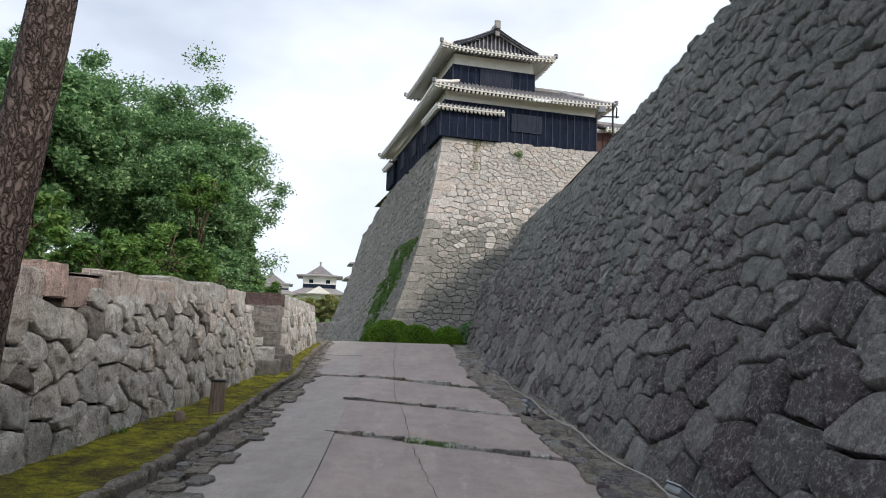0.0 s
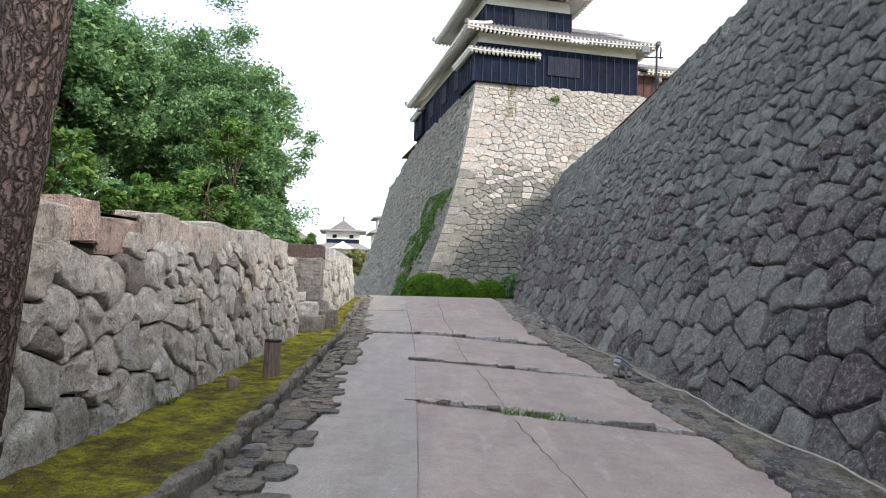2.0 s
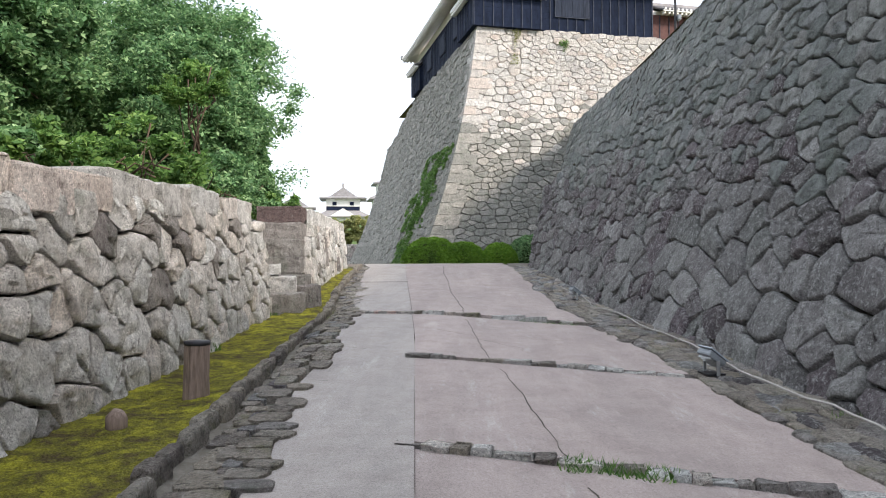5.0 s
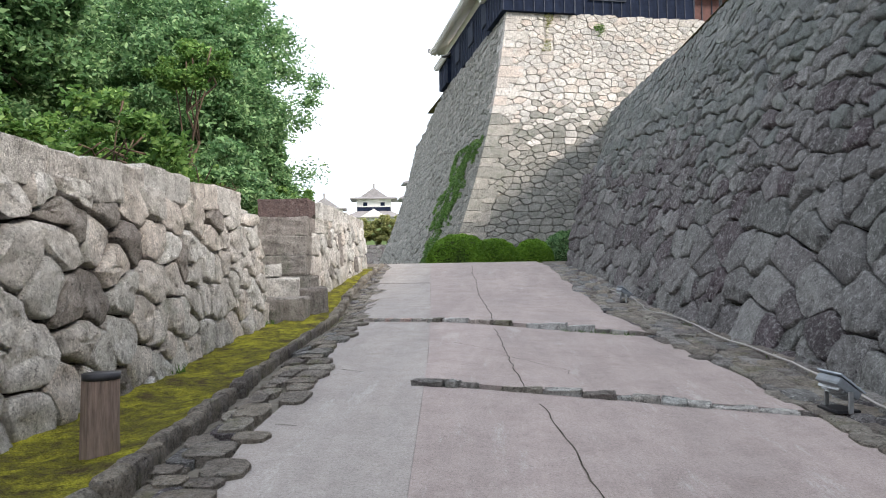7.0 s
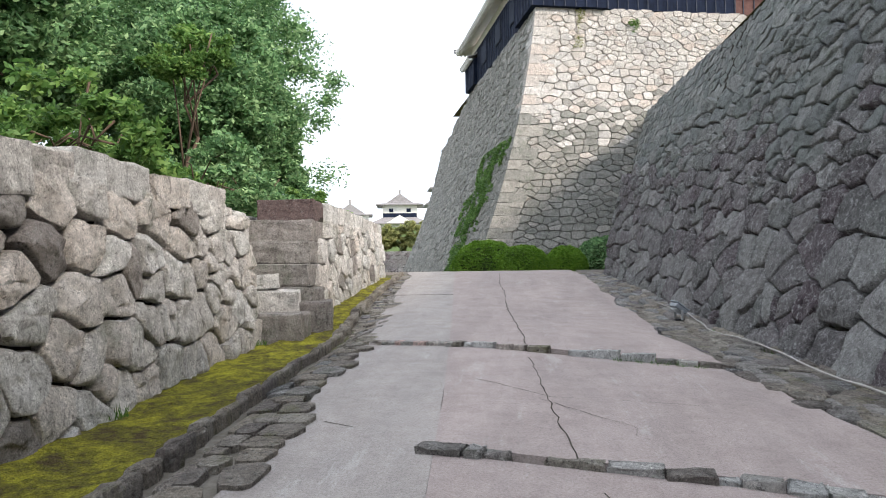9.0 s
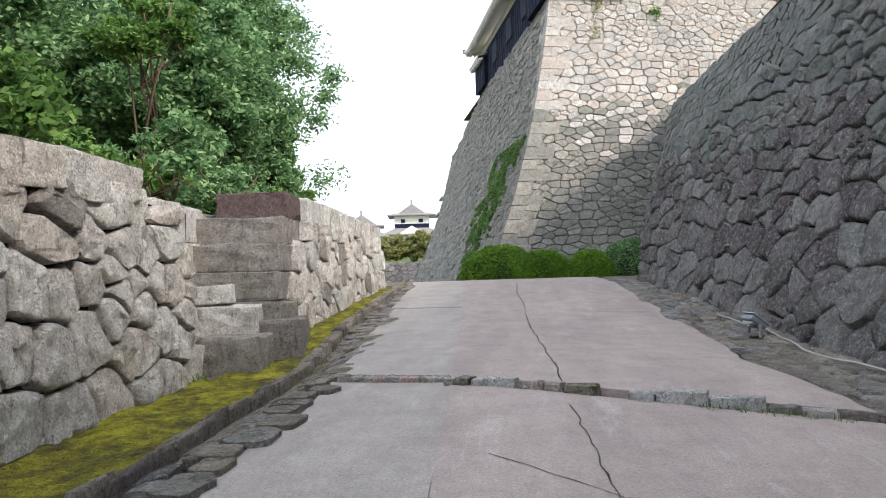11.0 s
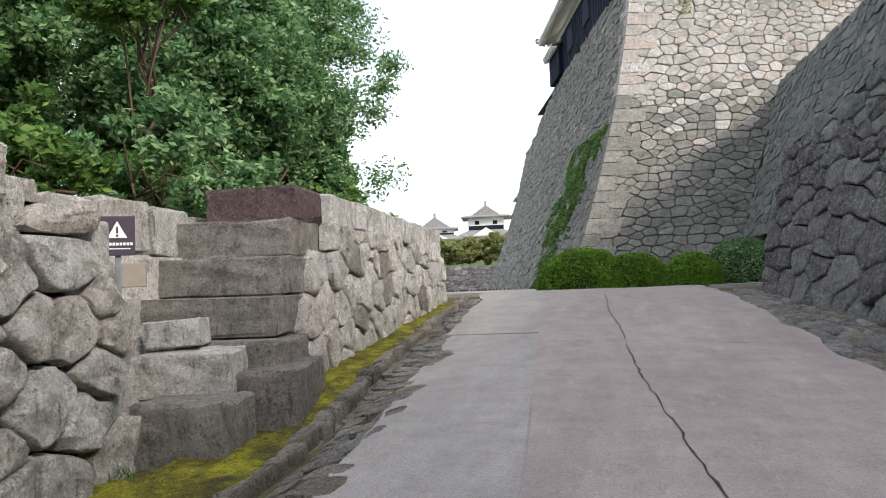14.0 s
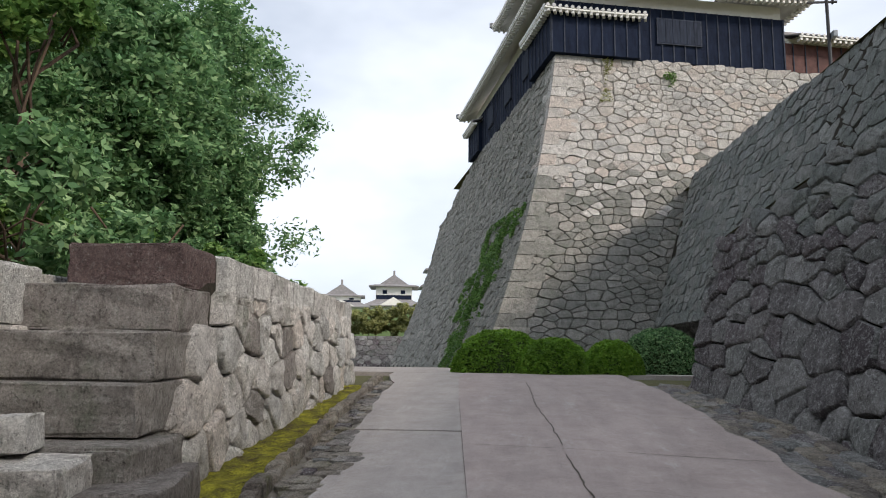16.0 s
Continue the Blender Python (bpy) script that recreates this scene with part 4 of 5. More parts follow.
for a, b, c, d in (((-0.85, -0.85, 2.0), (4.4, -0.85, 2.0), (4.4, 0.0, 2.42), (0, 0, 2.42)), ((-0.85, 3.9, 2.0), (-0.85, -0.85, 2.0), (0, 0, 2.42), (0, 3.9, 2.42)), ((-0.85, 20.9, 2.0), (-0.85, 17.0, 2.0), (0, 17.0, 2.42), (0, 20.1, 2.42))):
    slope(turret, a, b, c, d, lift=0.05)
shutter(turret, (6.4, -0.10, 1.55), 2.3, 1.25, 0)
for v in (5.2, 9.5, 14.3):
    shutter(turret, (-0.10, v, 1.5), 1.6, 1.3, -90)
hip(turret, -1.15, 13.35, -1.15, 21.2, 3.35, 3.2, 1.75)
box("ridge_course", (7.5, 0.35, 0.4), (8.4, 2.1, 5.15), TILE, turret, "tiled ridge", bevel=0.08)
boarded(turret, 0.9, 7.5, 1.3, 11.4, 4.2, 6.1, "flr", boards=4)
box("plaster_band", (6.5, 10.0, 0.9), (4.2, 6.35, 6.5), PLASTER, turret, "white plaster band under the eaves")
shutter(turret, (4.3, 1.2, 5.3), 2.4, 1.2, 0)
for v in (4.5, 8.5):
    shutter(turret, (0.8, v, 5.3), 1.6, 1.2, -90)
hip(turret, -0.4, 8.8, 0.0, 12.7, 6.95, 1.5, 0.75)
# gabled upper roof, its gable to the front
slope(turret, (0.75, 12.0, 7.55), (0.75, 0.75, 7.55), (4.2, 0.75, 9.25), (4.2, 12.0, 9.25), lift=0.08)
slope(turret, (7.65, 0.75, 7.55), (7.65, 12.0, 7.55), (4.2, 12.0, 9.25), (4.2, 0.75, 9.25), lift=0.08)
piece("gable_board", [(1.3, 1.25, 7.6), (7.1, 1.25, 7.6), (4.2, 1.25, 9.1), (1.3, 1.4, 7.6), (7.1, 1.4, 7.6), (4.2, 1.4, 9.1)], [(0, 1, 2), (5, 4, 3), (0, 3, 4, 1), (1, 4, 5, 2), (2, 5, 3, 0)], BATTEN, turret)
for k in range(17):
    u = 1.6 + k * 0.325
    h = 1.5 * (1 - abs(u - 4.2) / 2.9) - 0.1
    if h > 0.1:
        box("gable_slat", (0.12, 0.05, h), (u, 1.20, 7.6 + h / 2), TILE, turret)
for sgn in (-1, 1):
    piece("bargeboard", [(4.2 + sgn * 3.35, 0.8, 7.55), (4.2, 0.8, 9.22), (4.2, 0.8, 8.95), (4.2 + sgn * 3.35, 0.8, 7.3), (4.2 + sgn * 3.35, 0.95, 7.55), (4.2, 0.95, 9.22), (4.2, 0.95, 8.95), (4.2 + sgn * 3.35, 0.95, 7.3)],
          [(0, 1, 2, 3), (7, 6, 5, 4), (0, 4, 5, 1), (3, 2, 6, 7)], BATTEN, turret)
box("gable_pendant", (0.4, 0.08, 0.4), (4.2, 0.75, 8.8), TILE, turret, bevel=0.1)
box("ridge_course", (0.4, 11.4, 0.42), (4.2, 6.4, 9.4), TILE, turret, "tiled ridge", bevel=0.08)
box("ridge_end_tile", (0.5, 0.3, 0.7), (4.2, 0.75, 9.5), TILE, turret, "ridge-end tile", bevel=0.12)

# lower gallery that runs on from the turret
gallery = thing("castle_gallery", "low red-brown boarded gallery with a tiled roof beside the turret", "gallery", tuple(CORNER + Vector((0, 0, BASE_TOP))), TURN)
boarded(gallery, 12.35, 25.0, 0.5, 4.0, -0.05, 1.75, "f", boards=3, gap=0.7)
for o in gallery.children:
    if o.name.startswith("board"):
        o.data.materials[0] = REDBOARD
slope(gallery, (12.9, -0.35, 1.9), (25.6, -0.35, 1.9), (25.6, 2.2, 3.0), (12.9, 2.2, 3.0), lift=0.0)
slope(gallery, (25.6, 4.8, 1.9), (12.9, 4.8, 1.9), (12.9, 2.2, 3.0), (25.6, 2.2, 3.0), lift=0.0)
box("plaster_band", (12.4, 3.3, 0.35), (18.8, 2.25, 1.9), PLASTER, gallery)
box("ridge_course", (12.4, 0.3, 0.3), (19.2, 2.2, 3.08), TILE, gallery, bevel=0.06)

pole = thing("camera_pole", "slender dark steel pole carrying a floodlight and a small camera", "pole", (12.66, 49.7, 6.2))
tube("shaft", [(0, 0, 0), (0, 0, 13.0)], [0.09, 0.07], BLACK, pole, sides=8)
box("crossbar", (1.3, 0.08, 0.08), (-0.2, 0, 12.0), BLACK, pole)
box("floodlight", (0.5, 0.35, 0.45), (-0.75, 0, 12.5), LAMPGREY, pole, "grey floodlight", bevel=0.04)
tube("loop", [(0.25, 0, 11.9), (0.3, 0, 12.6), (0.15, 0, 12.9), (0.05, 0, 12.5)], 0.05, BLACK, pole, sides=6)
box("camera_box", (0.2, 0.4, 0.3), (0.18, -0.1, 10.4), LAMPGREY, pole, bevel=0.03)

# ---- foliage ----


def leaves_mesh(name, pts, size, mat, rs, droop=0.0):
    """Many small pointed leaves, one island each, centred at pts."""
    n = len(pts)
    d = rs.normal(size=(n, 3))
    d[:, 2] = d[:, 2] * 0.6 - droop
    d /= np.linalg.norm(d, axis=1)[:, None]
    q = np.cross(d, rs.normal(size=(n, 3)))
    q /= np.linalg.norm(q, axis=1)[:, None] + 1e-9
    s = size * rs.uniform(0.6, 1.4, size=(n, 1))
    v = np.stack([pts - d * s, pts + q * s * 0.45, pts + d * s, pts - q * s * 0.45], axis=1).reshape(-1, 3)
    me = bpy.data.meshes.new(name)
    me.vertices.add(4 * n)
    me.vertices.foreach_set("co", v.astype(np.float32).ravel())
    me.loops.add(4 * n)
    me.loops.foreach_set("vertex_index", np.arange(4 * n, dtype=np.int32))
    me.polygons.add(n)
    me.polygons.foreach_set("loop_start", np.arange(0, 4 * n, 4, dtype=np.int32))
    me.update(calc_edges=True)
    me.materials.append(mat)
    return me


def clumps(rs, centres, radii, per, flat=0.7):
    out = []
    for c, r in zip(centres, radii):
        p = rs.normal(size=(per, 3))
        p /= np.linalg.norm(p, axis=1)[:, None]
        p *= r * rs.uniform(0.2, 1.35, size=(per, 1))
        p[:, 2] *= flat
        out.append(p + c)
    return np.concatenate(out)


def make_tree(name, label, at, height, radius, low, seed, mat=LEAF, count=250, per=390, leaf=0.095, trunk=0.22, group="trees behind the wall"):
    rs = np.random.RandomState(seed)
    tree = thing(name, label, "tree", at, group=group)
    mid, half = (height + low) / 2, (height - low) / 2
    cs, rad = [], []
    for _ in range(count):
        d = rs.normal(size=3)
        d /= np.linalg.norm(d)
        f = 0.92 * rs.uniform(0.3, 1.0) ** 0.5 * (1 + 0.12 * math.sin(5 * math.atan2(d[1], d[0]) + seed) + 0.08 * math.sin(7 * d[2] * 3 + seed))
        cs.append((d[0] * radius * f, d[1] * radius * f, mid + d[2] * half * f))
        rad.append(rs.uniform(0.10, 0.20) * radius)
    pts = clumps(rs, cs, rad, per)
    stray = rs.randint(0, len(pts), len(pts) // 24)
    c0 = np.array((0, 0, mid))
    pts[stray] = c0 + (pts[stray] - c0) * rs.uniform(1.0, 1.08, size=(len(stray), 1))
    under(new("crown", leaves_mesh("crown", pts, leaf, mat, rs, 0.3)), tree)
    r = random.Random(seed)
    line = [(r.uniform(-0.12, 0.12) * i, r.uniform(-0.12, 0.12) * i, (low + half) * i / 5 - 0.3) for i in range(6)]
    tube("trunk", line, [trunk * (1 - 0.13 * i) for i in range(6)], TWIG, tree, sides=9)
    for k in range(9):
        c = tuple(0.7 * q for q in cs[r.randrange(len(cs))][:2]) + (cs[k][2] * 0.8 + 0.2 * mid,)
        s = line[2 + k % 4]
        m_ = tuple((a + b) / 2 + (0.25 if j == 2 else 0) for j, (a, b) in enumerate(zip(s, c)))
        tube("limb", [s, m_, c], [trunk * 0.42, trunk * 0.26, 0.02], TWIG, tree, sides=6)
    return tree


TALL = "tall dense broadleaf tree with dark green foliage behind the wall"
for k, (x, y, top, rad, low, mat) in enumerate(((-13.6, 40, 15.3, 5.1, 1.0, LEAF), (-20.5, 37, 13.2, 5.2, 1.5, LEAF), (-16.5, 29.5, 10.0, 4.2, 1.6, LEAF), (-10.6, 37.5, 6.2, 2.4, 0.3, LEAF), (-11.0, 33, 8.2, 3.1, 1.3, LEAF),
                                               (-21.5, 27, 9.8, 4.4, 1.0, LEAF2), (-27.5, 33, 13.0, 5.5, 1.0, LEAF), (-13.2, 24.5, 7.6, 2.9, 1.8, LEAF), (-16, 20, 7.0, 3.2, 1.0, LEAF2), (-17.5, 45, 15.5, 4.6, 2.0, LEAF))):
    make_tree("tree", TALL, (x, y, terrace_z(x, y)), top, rad, low, 100 + k, mat)
make_tree("tree", "slender young tree with a forked bare stem above the wall", (-8.3, 26.4, terrace_z(-8.3, 26.4)), 5.0, 1.2, 3.0, 888, LEAF2, count=40, per=200, leaf=0.07, trunk=0.07)
BUSH = "leafy green understorey bush growing above the wall"
for k in range(22):
    y = 8 + 1.15 * k
    x = -6.9 - 1.4 * ((k * 7) % 5) / 2 - (0.8 if y < 14 else 0)
    make_tree("bush", BUSH, (x, y, terrace_z(x, y) - 0.1), rng.uniform(1.5, 2.4), rng.uniform(0.9, 1.5), 0.1, 300 + k, LEAF2 if k % 3 else LEAF, count=26, per=190, leaf=0.07, trunk=0.05, group="bushes above the wall")


def dome(name, label, at, rx, ry, h, seed, mat=HEDGE, n=14000):
    rs = np.random.RandomState(seed)
    e = thing(name, label, "shrub", at, group="clipped shrubs")
    p = rs.normal(size=(n, 3))
    p /= np.linalg.norm(p, axis=1)[:, None]
    p[:, 2] = np.abs(p[:, 2])
    f = np.sign(p) * np.abs(p) ** 0.93
    pts = f * np.array((rx, ry, h)) * (0.96 + 0.05 * np.sin(9 * p[:, :1] + seed) * np.sin(8 * p[:, 1:2]) + rs.uniform(-0.04, 0.03, (n, 1)))
    under(new("foliage", leaves_mesh("foliage", pts, 0.045, mat, rs)), e)
    # Solid dark dome behind the leaves; shade inside the shrub put in as colour.
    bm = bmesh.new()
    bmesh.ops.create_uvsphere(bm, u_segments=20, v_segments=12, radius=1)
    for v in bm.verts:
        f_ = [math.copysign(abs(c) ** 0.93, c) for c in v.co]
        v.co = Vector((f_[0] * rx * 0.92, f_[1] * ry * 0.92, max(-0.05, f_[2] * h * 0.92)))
    part("core", bm, plain("shrub_inner_shade", (0.03, 0.045, 0.015), 1.0), e, smooth=True)
    return e


CLIP = "neatly clipped rounded bright green shrub at the road crest"
dome("clipped_shrub", CLIP, (-1.72, 37.5, 1.72), 1.35, 1.0, 1.25, 1)
dome("clipped_shrub", CLIP, (-0.32, 36.7, 1.75), 1.0, 0.8, 0.98, 2)
dome("clipped_shrub", CLIP, (1.22, 37.2, 1.75), 0.82, 0.75, 0.95, 3)
dome("clipped_shrub", "darker green rounded shrub beside the great wall", (2.85, 38.8, 1.75), 1.3, 1.1, 1.35, 4, LEAF)
make_tree("bush", "small loose green bush past the wall end", (-6.2, 36.2, 1.4), 1.3, 0.7, 0.0, 501, LEAF2, count=20, per=120, leaf=0.05, trunk=0.03, group="bushes above the wall")


def creeper(label, spot, u0, u1, v0, v1, lean, n, seed, mat, parent_name="creeper"):
    """Leaves rooted in the joints of a wall."""
    rs = np.random.RandomState(seed)
    pts = []
    while len(pts) < n:
        a, b = rs.uniform(0, 1), rs.uniform(0, 1)
        u = u0 + a * (u1 - u0) + lean * b
        v = v0 + b * (v1 - v0)
        if noise.noise((u * 0.9, v * 0.9, seed)) + 0.5 * noise.noise((u * 3, v * 3, seed)) + 0.25 - 1.2 * (abs(a - 0.5) ** 2) * 2 > 0.1:
            pts.append(spot(u, v, 0.08 + rs.uniform(0, 0.16)))
    e = new(parent_name, leaves_mesh(parent_name, np.array(pts), 0.07, mat, rs))
    return tagged(e, label, "creeper", kind="stuff")


creeper("bright green creeper rooted in the castle base", side_spot, 2.5, 10.5, 2.8, 8.0, -2.2, 8500, 3, LEAF2)
creeper("low green growth at the foot of the castle base", side_spot, 4, 8, 0.4, 3.2, 1.0, 2000, 5, LEAF2)
creeper("sparse ivy on the shaded castle base", front_spot, 6.0, 12.5, 4.5, 9.8, 1.5, 5200, 7, LEAF)
creeper("tuft of grass high on the castle base", front_spot, 5.4, 6.2, 14.2, 15.6, 0.2, 160, 9, LEAF2)
creeper("dry vine stain high on the castle base", front_spot, 2.2, 3.0, 13.2, 15.6, 0.0, 160, 11, LEAF3)


def tufts(label, spots, seed, blades=60, height=0.12, spread_=0.15, mat=LEAF2):
    rs = np.random.RandomState(seed)
    vs, fs = [], []
    for x, y, z in spots:
        for _ in range(blades):
            a, q = rs.uniform(0, math.tau), rs.uniform(0, 1) ** 0.5 * spread_
            px, py = x + q * math.cos(a), y + q * math.sin(a)
            h, l, b = height * rs.uniform(0.4, 1.2), rs.uniform(0.02, 0.09), rs.uniform(0, math.tau)
            o = len(vs)
            vs += [(px - 0.006, py, z), (px + 0.006, py, z), (px + l * math.cos(b), py + l * math.sin(b), z + h)]
            fs.append((o, o + 1, o + 2))
    return tagged(piece("grass", vs, fs, mat), label, "grass", kind="stuff")


tufts("green grass growing in the road joints", [(x, strip_y(i, x) + 0.02, gz(x, strip_y(i, x)) - 0.06) for i, x in ((0, 0.35), (0, 0.5), (0, 0.7), (0, 0.9), (2, 0.95), (2, 1.15), (2, 1.35), (2, 1.5), (2, 0.7))], 5, 70, 0.09, 0.14)
tufts("weeds at the foot of the walls", [(lerp(R_FOOT, y) - 0.15, y, gz(2.6, y) - 0.05) for y in (12.2, 16.4, 19.3, 21.5, 24.6, 26.2, 29.0)] + [(lerp(L_FOOT, y) + 0.08, y, gz(-3.8, y)) for y in (10.1, 16.1, 20.6)], 6, 40, 0.11, 0.14)

# ---- things along the road ----
post = thing("wooden_post", "short weathered round timber post with a dark flat top", "post", (-3.13, 12.65, gz(-3.2, 12.7)))
bm = bmesh.new()
add_tube(bm, [(0, 0, -0.15), (0.0, 0, 0.2), (0.01, 0, 0.53)], [0.135, 0.125, 0.122], 18)
for v in bm.verts:
    a = math.atan2(v.co.y, v.co.x)
    v.co.xy *= 1 + 0.05 * math.sin(7 * a) + 0.03 * math.sin(13 * a)
part("stem", bm, WOOD, post, "rough bark-like stem")
tube("cap", [(0.01, 0, 0.52), (0.01, 0, 0.56)], 0.128, DARKTOP, post, "dark metal cap", sides=18)
stump = thing("stump", "low rotten dark stump in the moss", "stump", (-3.3, 11.3, gz(-3.3, 11.3)))
tube("stub", [(0, 0, -0.1), (0, 0, 0.1), (0.02, 0, 0.15)], [0.09, 0.085, 0.05], WOOD, stump, sides=10)


def floodlight(at, turn):
    f = thing("floodlight", "small grey ground floodlight on a bracket at the wall foot", "floodlight", at, turn, group="floodlights")
    f.scale = (0.8, 0.8, 0.8)
    box("base_plate", (0.34, 0.26, 0.03), (0, 0, 0.0), BLACK, f, bevel=0.005)
    for s_ in (-1, 1):
        box("bracket", (0.02, 0.05, 0.22), (s_ * 0.2, 0, 0.1), STEEL, f, bevel=0.004)
    hd = box("housing", (0.38, 0.30, 0.10), (0, 0, 0.24), LAMPGREY, f, bevel=0.03, tilt=(-38, 0))
    box("lens", (0.40, 0.34, 0.02), (0, 0.035, 0.295), GLASS, hd, "pale glass lens", bevel=0.006, tilt=(-38, 0))
    for k in range(5):
        box("cooling_fin", (0.34, 0.012, 0.05), (0, -0.10 + 0.04 * k, 0.245 - 0.032 * k), STEEL, hd, tilt=(-38, 0))
    return f


for x, y, tn in ((3.15, 7.2, -80), (2.5, 14.1, -80), (2.25, 22.8, -80)):
    floodlight((x, y, gz(x, y) + 0.03), tn)
r3 = random.Random(17)
cab = tube("power_cable", [(lerp(R_FOOT, y) - 0.28 + 0.06 * math.sin(y * 1.7) + r3.uniform(-0.03, 0.03), y, gz(2.7, y) + 0.075 + r3.uniform(0, 0.03)) for y in [6 + 0.35 * i for i in range(55)]], 0.013, CABLE, sides=6)
tagged(cab, "pale grey cable trailing along the wall foot", "cable")

pine = thing("pine_tree", "leaning pine trunk with thick fissured reddish-brown bark", "tree", (-4.0, 6.9, gz(-3.6, 6.9) - 0.1))
line = [(-0.02, 0, 0), (0.06, 0, 0.9), (0.17, 0, 2.0), (0.33, 0, 3.2), (0.47, 0, 4.4), (0.6, 0.05, 6.0), (0.55, 0.1, 7.6), (0.3, 0.1, 9.0)]
bm = bmesh.new()
fine, rad = [], []
for i in range(len(line) - 1):
    for q in range(8):
        fine.append(Vector(line[i]).lerp(Vector(line[i + 1]), q / 8))
        rad.append(0.285 - 0.013 * (i + q / 8))
add_tube(bm, fine, rad, 40)
for v in bm.verts:
    v.co += Vector((v.co.x - 0.2, v.co.y, 0)).normalized() * 0.022 * noise.noise((v.co.x * 12, v.co.y * 12, v.co.z * 3.5))
part("trunk", bm, PINE, pine, smooth=True)
rs = np.random.RandomState(8)
cs = [(rs.uniform(-1.6, 2.0), rs.uniform(-1.8, 1.8), rs.uniform(7.8, 9.6)) for _ in range(26)]
under(new("crown", leaves_mesh("crown", clumps(rs, cs, [0.55] * 26, 250, 0.45), 0.09, LEAF, rs)), pine)
for c in cs[:6]:
    tube("limb", [line[6], tuple((a + b) / 2 for a, b in zip(line[6], c)), c], [0.07, 0.05, 0.015], PINE, pine, sides=7)

# warning sign behind the stepped end
sign = thing("warning_sign", "small dark warning sign with a white triangle, on a grey post", "sign", (-5.28, 21.75, 1.95), 30)
box("panel", (0.30, 0.02, 0.36), (0, 0, 0.62), SIGN, sign, "dark purple panel", bevel=0.006)
piece("warning_triangle", [(-0.085, -0.0125, 0.60), (0.085, -0.0125, 0.60), (0, -0.0125, 0.755), (-0.085, -0.016, 0.60), (0.085, -0.016, 0.60), (0, -0.016, 0.755)], [(5, 3, 4), (0, 1, 2), (0, 3, 5, 2), (1, 2, 5, 4), (0, 1, 4, 3)], WHITE, sign, "white triangle")
box("mark_stroke", (0.016, 0.004, 0.06), (0, -0.018, 0.672), SIGN, sign)
box("mark_dot", (0.018, 0.004, 0.018), (0, -0.018, 0.62), SIGN, sign)
for k in range(9):
    box("lettering", (0.022, 0.004, 0.026), (-0.118 + 0.0295 * k, -0.013, 0.545), WHITE, sign)
box("lettering", (0.22, 0.004, 0.010), (0, -0.013, 0.502), WHITE, sign)
box("post", (0.05, 0.04, 0.72), (0, 0.035, 0.3), LAMPGREY, sign, bevel=0.008)
box("control_box", (0.26, 0.10, 0.22), (0.1, 0.1, 0.26), plain("tan_box", (0.30, 0.27, 0.23), 0.6, vary=0.1), sign, bevel=0.01)

# ---- in the distance ----
hill = sheet("castle_hill", [-150, -110, -80, -60, -45, -30, -15, 0, 15, 40], [100, 118, 128, 136, 150, 175, 200, 230, 270],
             lambda x, y: (x, y, -0.5 + 10.2 * max(0, min(1, (y - 100) / 36, (270 - y) / 40, (x + 150) / 40, (40 - x) / 30))), earth("hill_grass", (0.06, 0.10, 0.035), (0.12, 0.16, 0.06)))
tagged(hill, "low wooded rise under the distant castle", "hill", kind="structure")
fence = thing("picket_fence", "low black iron fence beyond the crest", "fence", (-7.2, 47.0, 0.95))
for k in range(22):
    box("picket", (0.035, 0.035, 0.9), (-1.6 + 0.16 * k, 0, 0.45), BLACK, fence)
for z in (0.15, 0.75):
    box("rail", (3.6, 0.03, 0.05), (0.05, 0, z), BLACK, fence)
notice = thing("notice_board", "small white notice beside the iron fence", "sign", (-6.7, 46.8, 1.0))
box("panel", (0.5, 0.04, 0.35), (0, 0, 0.5), WHITE, notice, bevel=0.01)
box("leg", (0.05, 0.05, 0.5), (0, 0.03, 0.15), STEEL, notice)

far_wall = thing("wall_far", "distant low grey stone wall", "stone wall", kind="structure")


def far_spot(u, v, d):
    return (-52 + u, 95.0 - d + 0.25 * v, 0.3 + v)


sheet("backing", [0, 42], [0, 4.0], lambda u, v: far_spot(u, v, -0.1), JOINT, far_wall)
sheet("top", [0, 42], [0, 20], lambda u, v: (-52 + u, 95.9 + v, 4.2), SOIL, far_wall)
cells = stone_cells(0, 42, 4.0, 0.75, 0.5, random.Random(51), lambda a, b: True)
lay_stones(cells, far_spot, DARKSTONE, far_wall, lambda a, b: False, rng=rng, gap=0.02, proud=0.07, rich=False)
for k in range(9):
    make_tree("bush", "olive-green rounded bush on the distant wall", (-32 + 2.4 * k, 98.5 + (k % 2), 4.1), rng.uniform(3.2, 4.2), 2.3, 0.3, 700 + k, LEAF3, count=50, per=150, leaf=0.16, trunk=0.06, group="distant bushes")


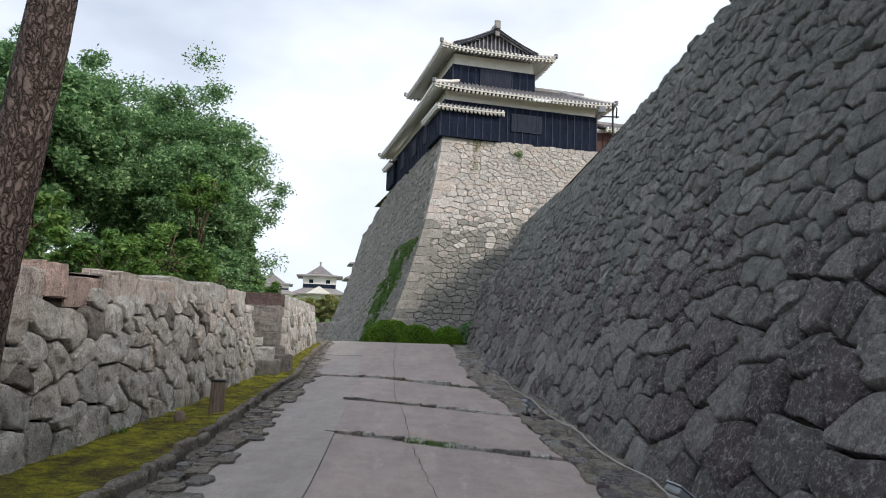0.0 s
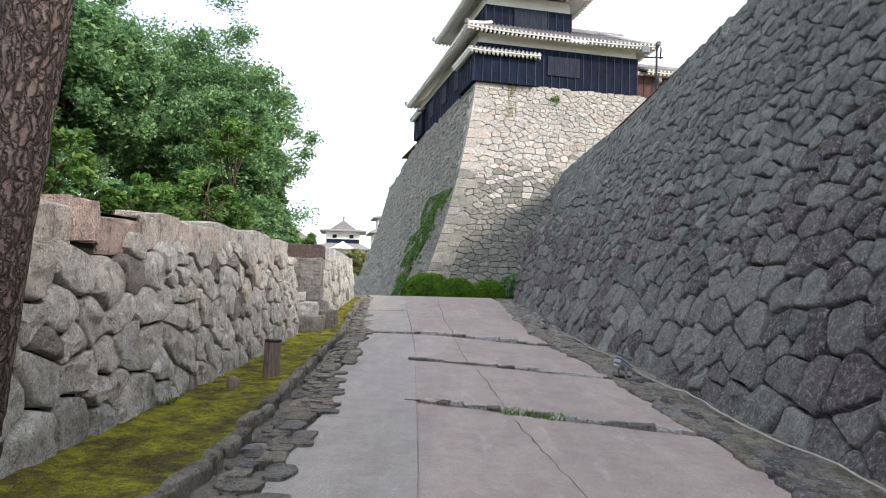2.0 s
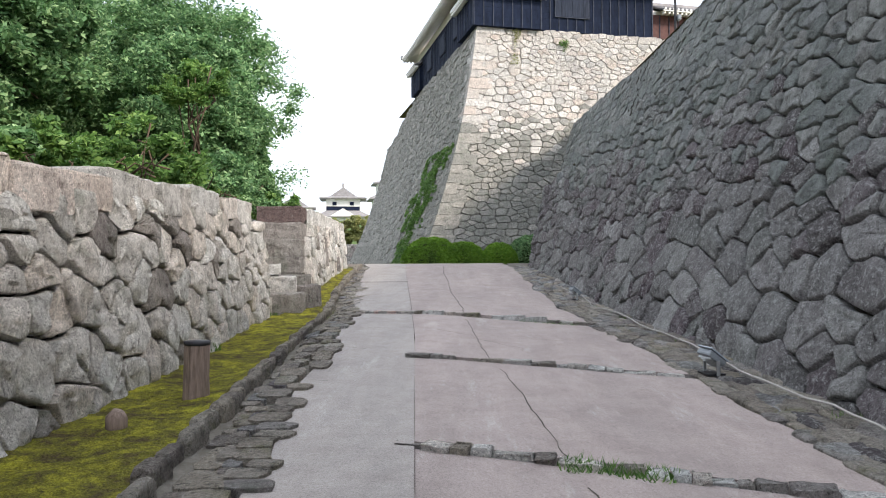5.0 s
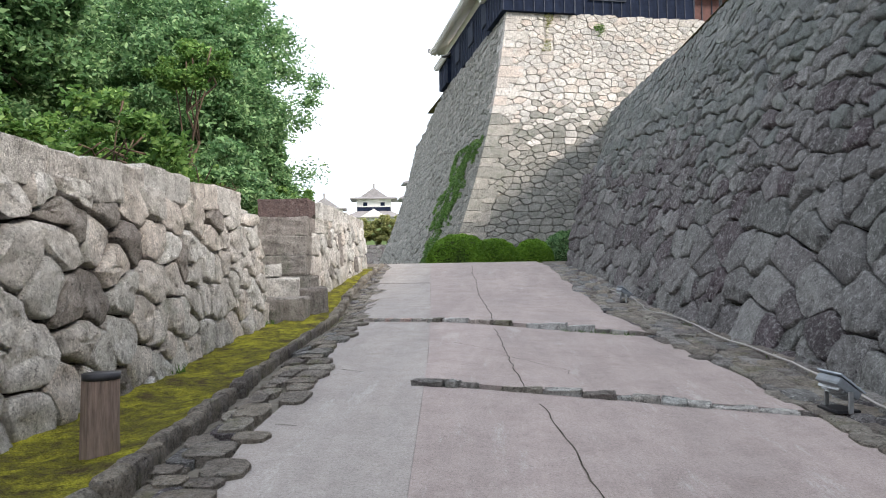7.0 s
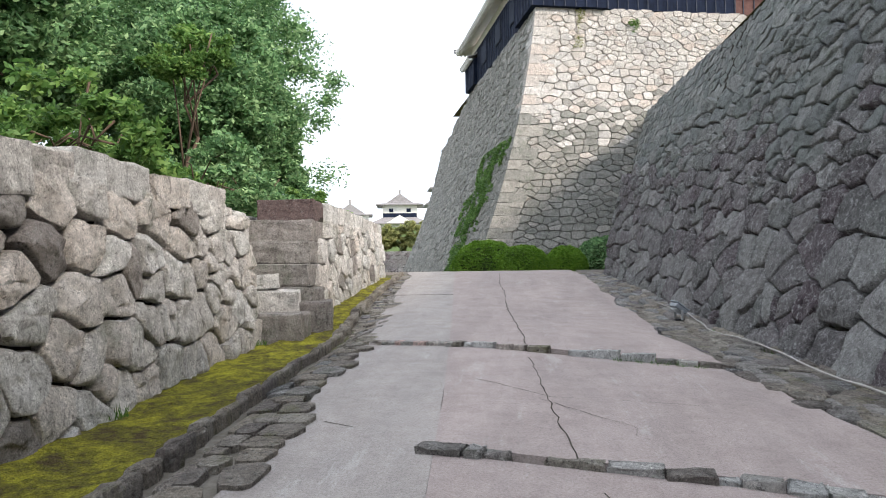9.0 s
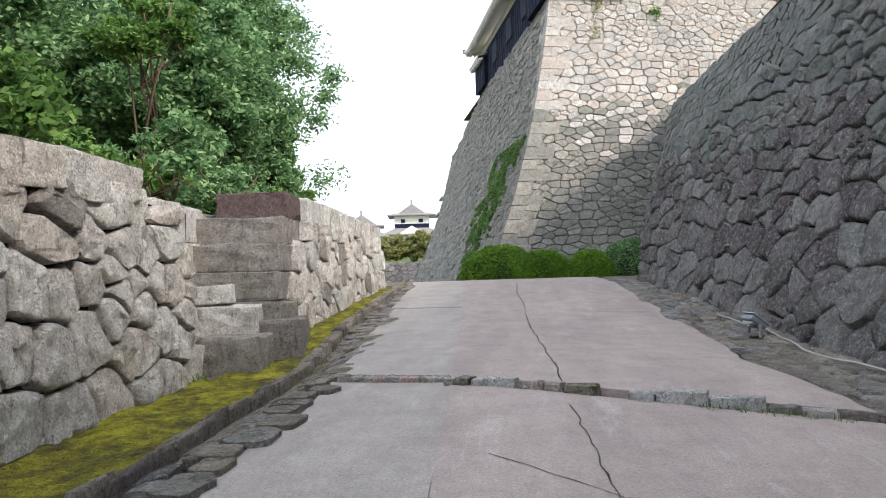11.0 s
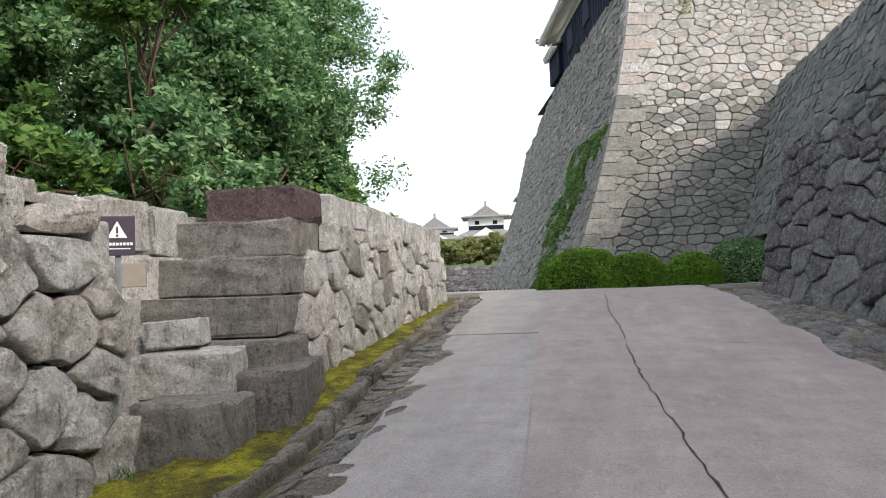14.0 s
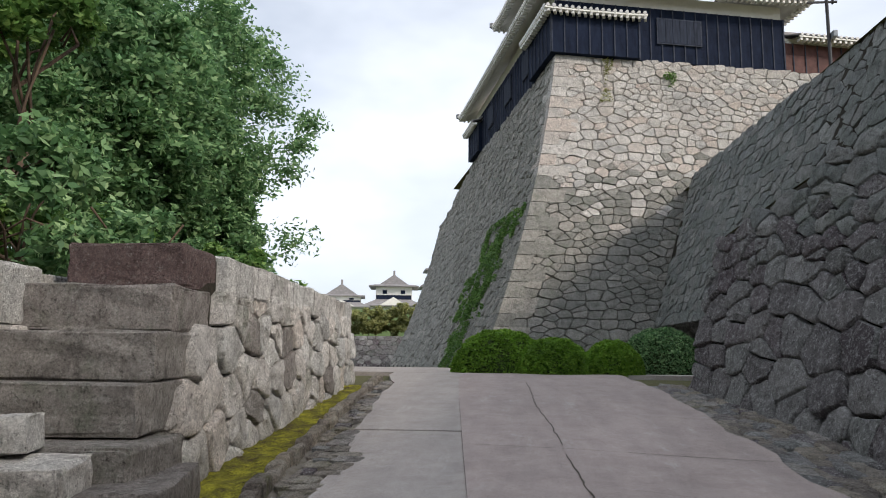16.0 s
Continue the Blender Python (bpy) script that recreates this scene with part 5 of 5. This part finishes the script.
def keep_building(name, label, at, turn, tiers):
    """Tiers of white walls, dark window bands and tiled roofs."""
    kb = thing(name, label, "castle keep", at, turn)
    z = 0.0
    for w, d, h, over, rise in tiers:
        box("wall", (w, d, h), (0, 0, z + h / 2), PLASTER, kb, "white plaster wall")
        box("window_band", (w * 0.97, 0.1, h * 0.30), (0, -d / 2 - 0.03, z + h * 0.28), BOARD, kb, "dark boarded band")
        for k in (-0.25, 0.25):
            box("window", (w * 0.12, 0.12, h * 0.26), (k * w, -d / 2 - 0.05, z + h * 0.64), BOARD, kb)
        bm = bmesh.new()
        o = [bm.verts.new((sx * (w / 2 + over), sy * (d / 2 + over), z + h + (0.0))) for sx, sy in ((-1, -1), (1, -1), (1, 1), (-1, 1))]
        o2 = [bm.verts.new((v.co.x, v.co.y, v.co.z + 0.25)) for v in o]
        i = [bm.verts.new((sx * w * 0.36, sy * d * 0.36, z + h + rise)) for sx, sy in ((-1, -1), (1, -1), (1, 1), (-1, 1))]
        for k in range(4):
            bm.faces.new((o[k], o[(k + 1) % 4], o2[(k + 1) % 4], o2[k]))
            bm.faces.new((o2[k], o2[(k + 1) % 4], i[(k + 1) % 4], i[k]))
        bm.faces.new(i)
        bm.faces.new(o[::-1])
        part("roof", bm, TILE, kb, "grey tiled roof")
        z += h + rise * 0.75
    w, d, h, over, rise = tiers[0]
    piece("front_gable", [(-w * 0.28, -d / 2 - over, h + 0.2), (w * 0.28, -d / 2 - over, h + 0.2), (0, -d / 2 - over, h + rise * 1.2), (0, -d * 0.2, h + rise * 1.2), (-w * 0.28, -d * 0.2, h + 0.2), (w * 0.28, -d * 0.2, h + 0.2)],
          [(0, 1, 2), (0, 2, 3, 4), (1, 5, 3, 2)], PLASTER, kb, "white plastered gable")
    w, d = tiers[-1][0], tiers[-1][1]
    piece("gable_roof", [(-w * 0.42, -d * 0.45, z - 0.1), (w * 0.42, -d * 0.45, z - 0.1), (0, -d * 0.45, z + w * 0.28), (-w * 0.42, d * 0.45, z - 0.1), (w * 0.42, d * 0.45, z - 0.1), (0, d * 0.45, z + w * 0.28)],
          [(0, 1, 2), (5, 4, 3), (1, 4, 5, 2), (0, 2, 5, 3), (0, 3, 4, 1)], TILE, kb)
    box("ridge_ornament", (0.5, 0.5, 1.4), (0, -d * 0.4, z + w * 0.28 + 0.3), TILE, kb, bevel=0.15)
    return kb


keep_building("castle_keep", "distant white castle keep with stacked grey tiled roofs", (-30.3, 192, 9.4), 8, ((11.5, 10, 4.2, 1.4, 1.8), (8.6, 7, 3.4, 1.6, 0.8)))
keep_building("castle_tower", "distant white corner tower with a grey tiled roof", (-41.5, 185, 9.0), 12, ((11, 8, 4.0, 1.1, 1.4), (9, 6, 1.5, 0.9, 0.6)))
keep_building("castle_tower", "distant castle tower half hidden by the stone base", (-14.7, 150, 8.0), 12, ((6, 6, 6.4, 1.0, 1.2), (4.5, 4.5, 2.2, 0.9, 0.7)))
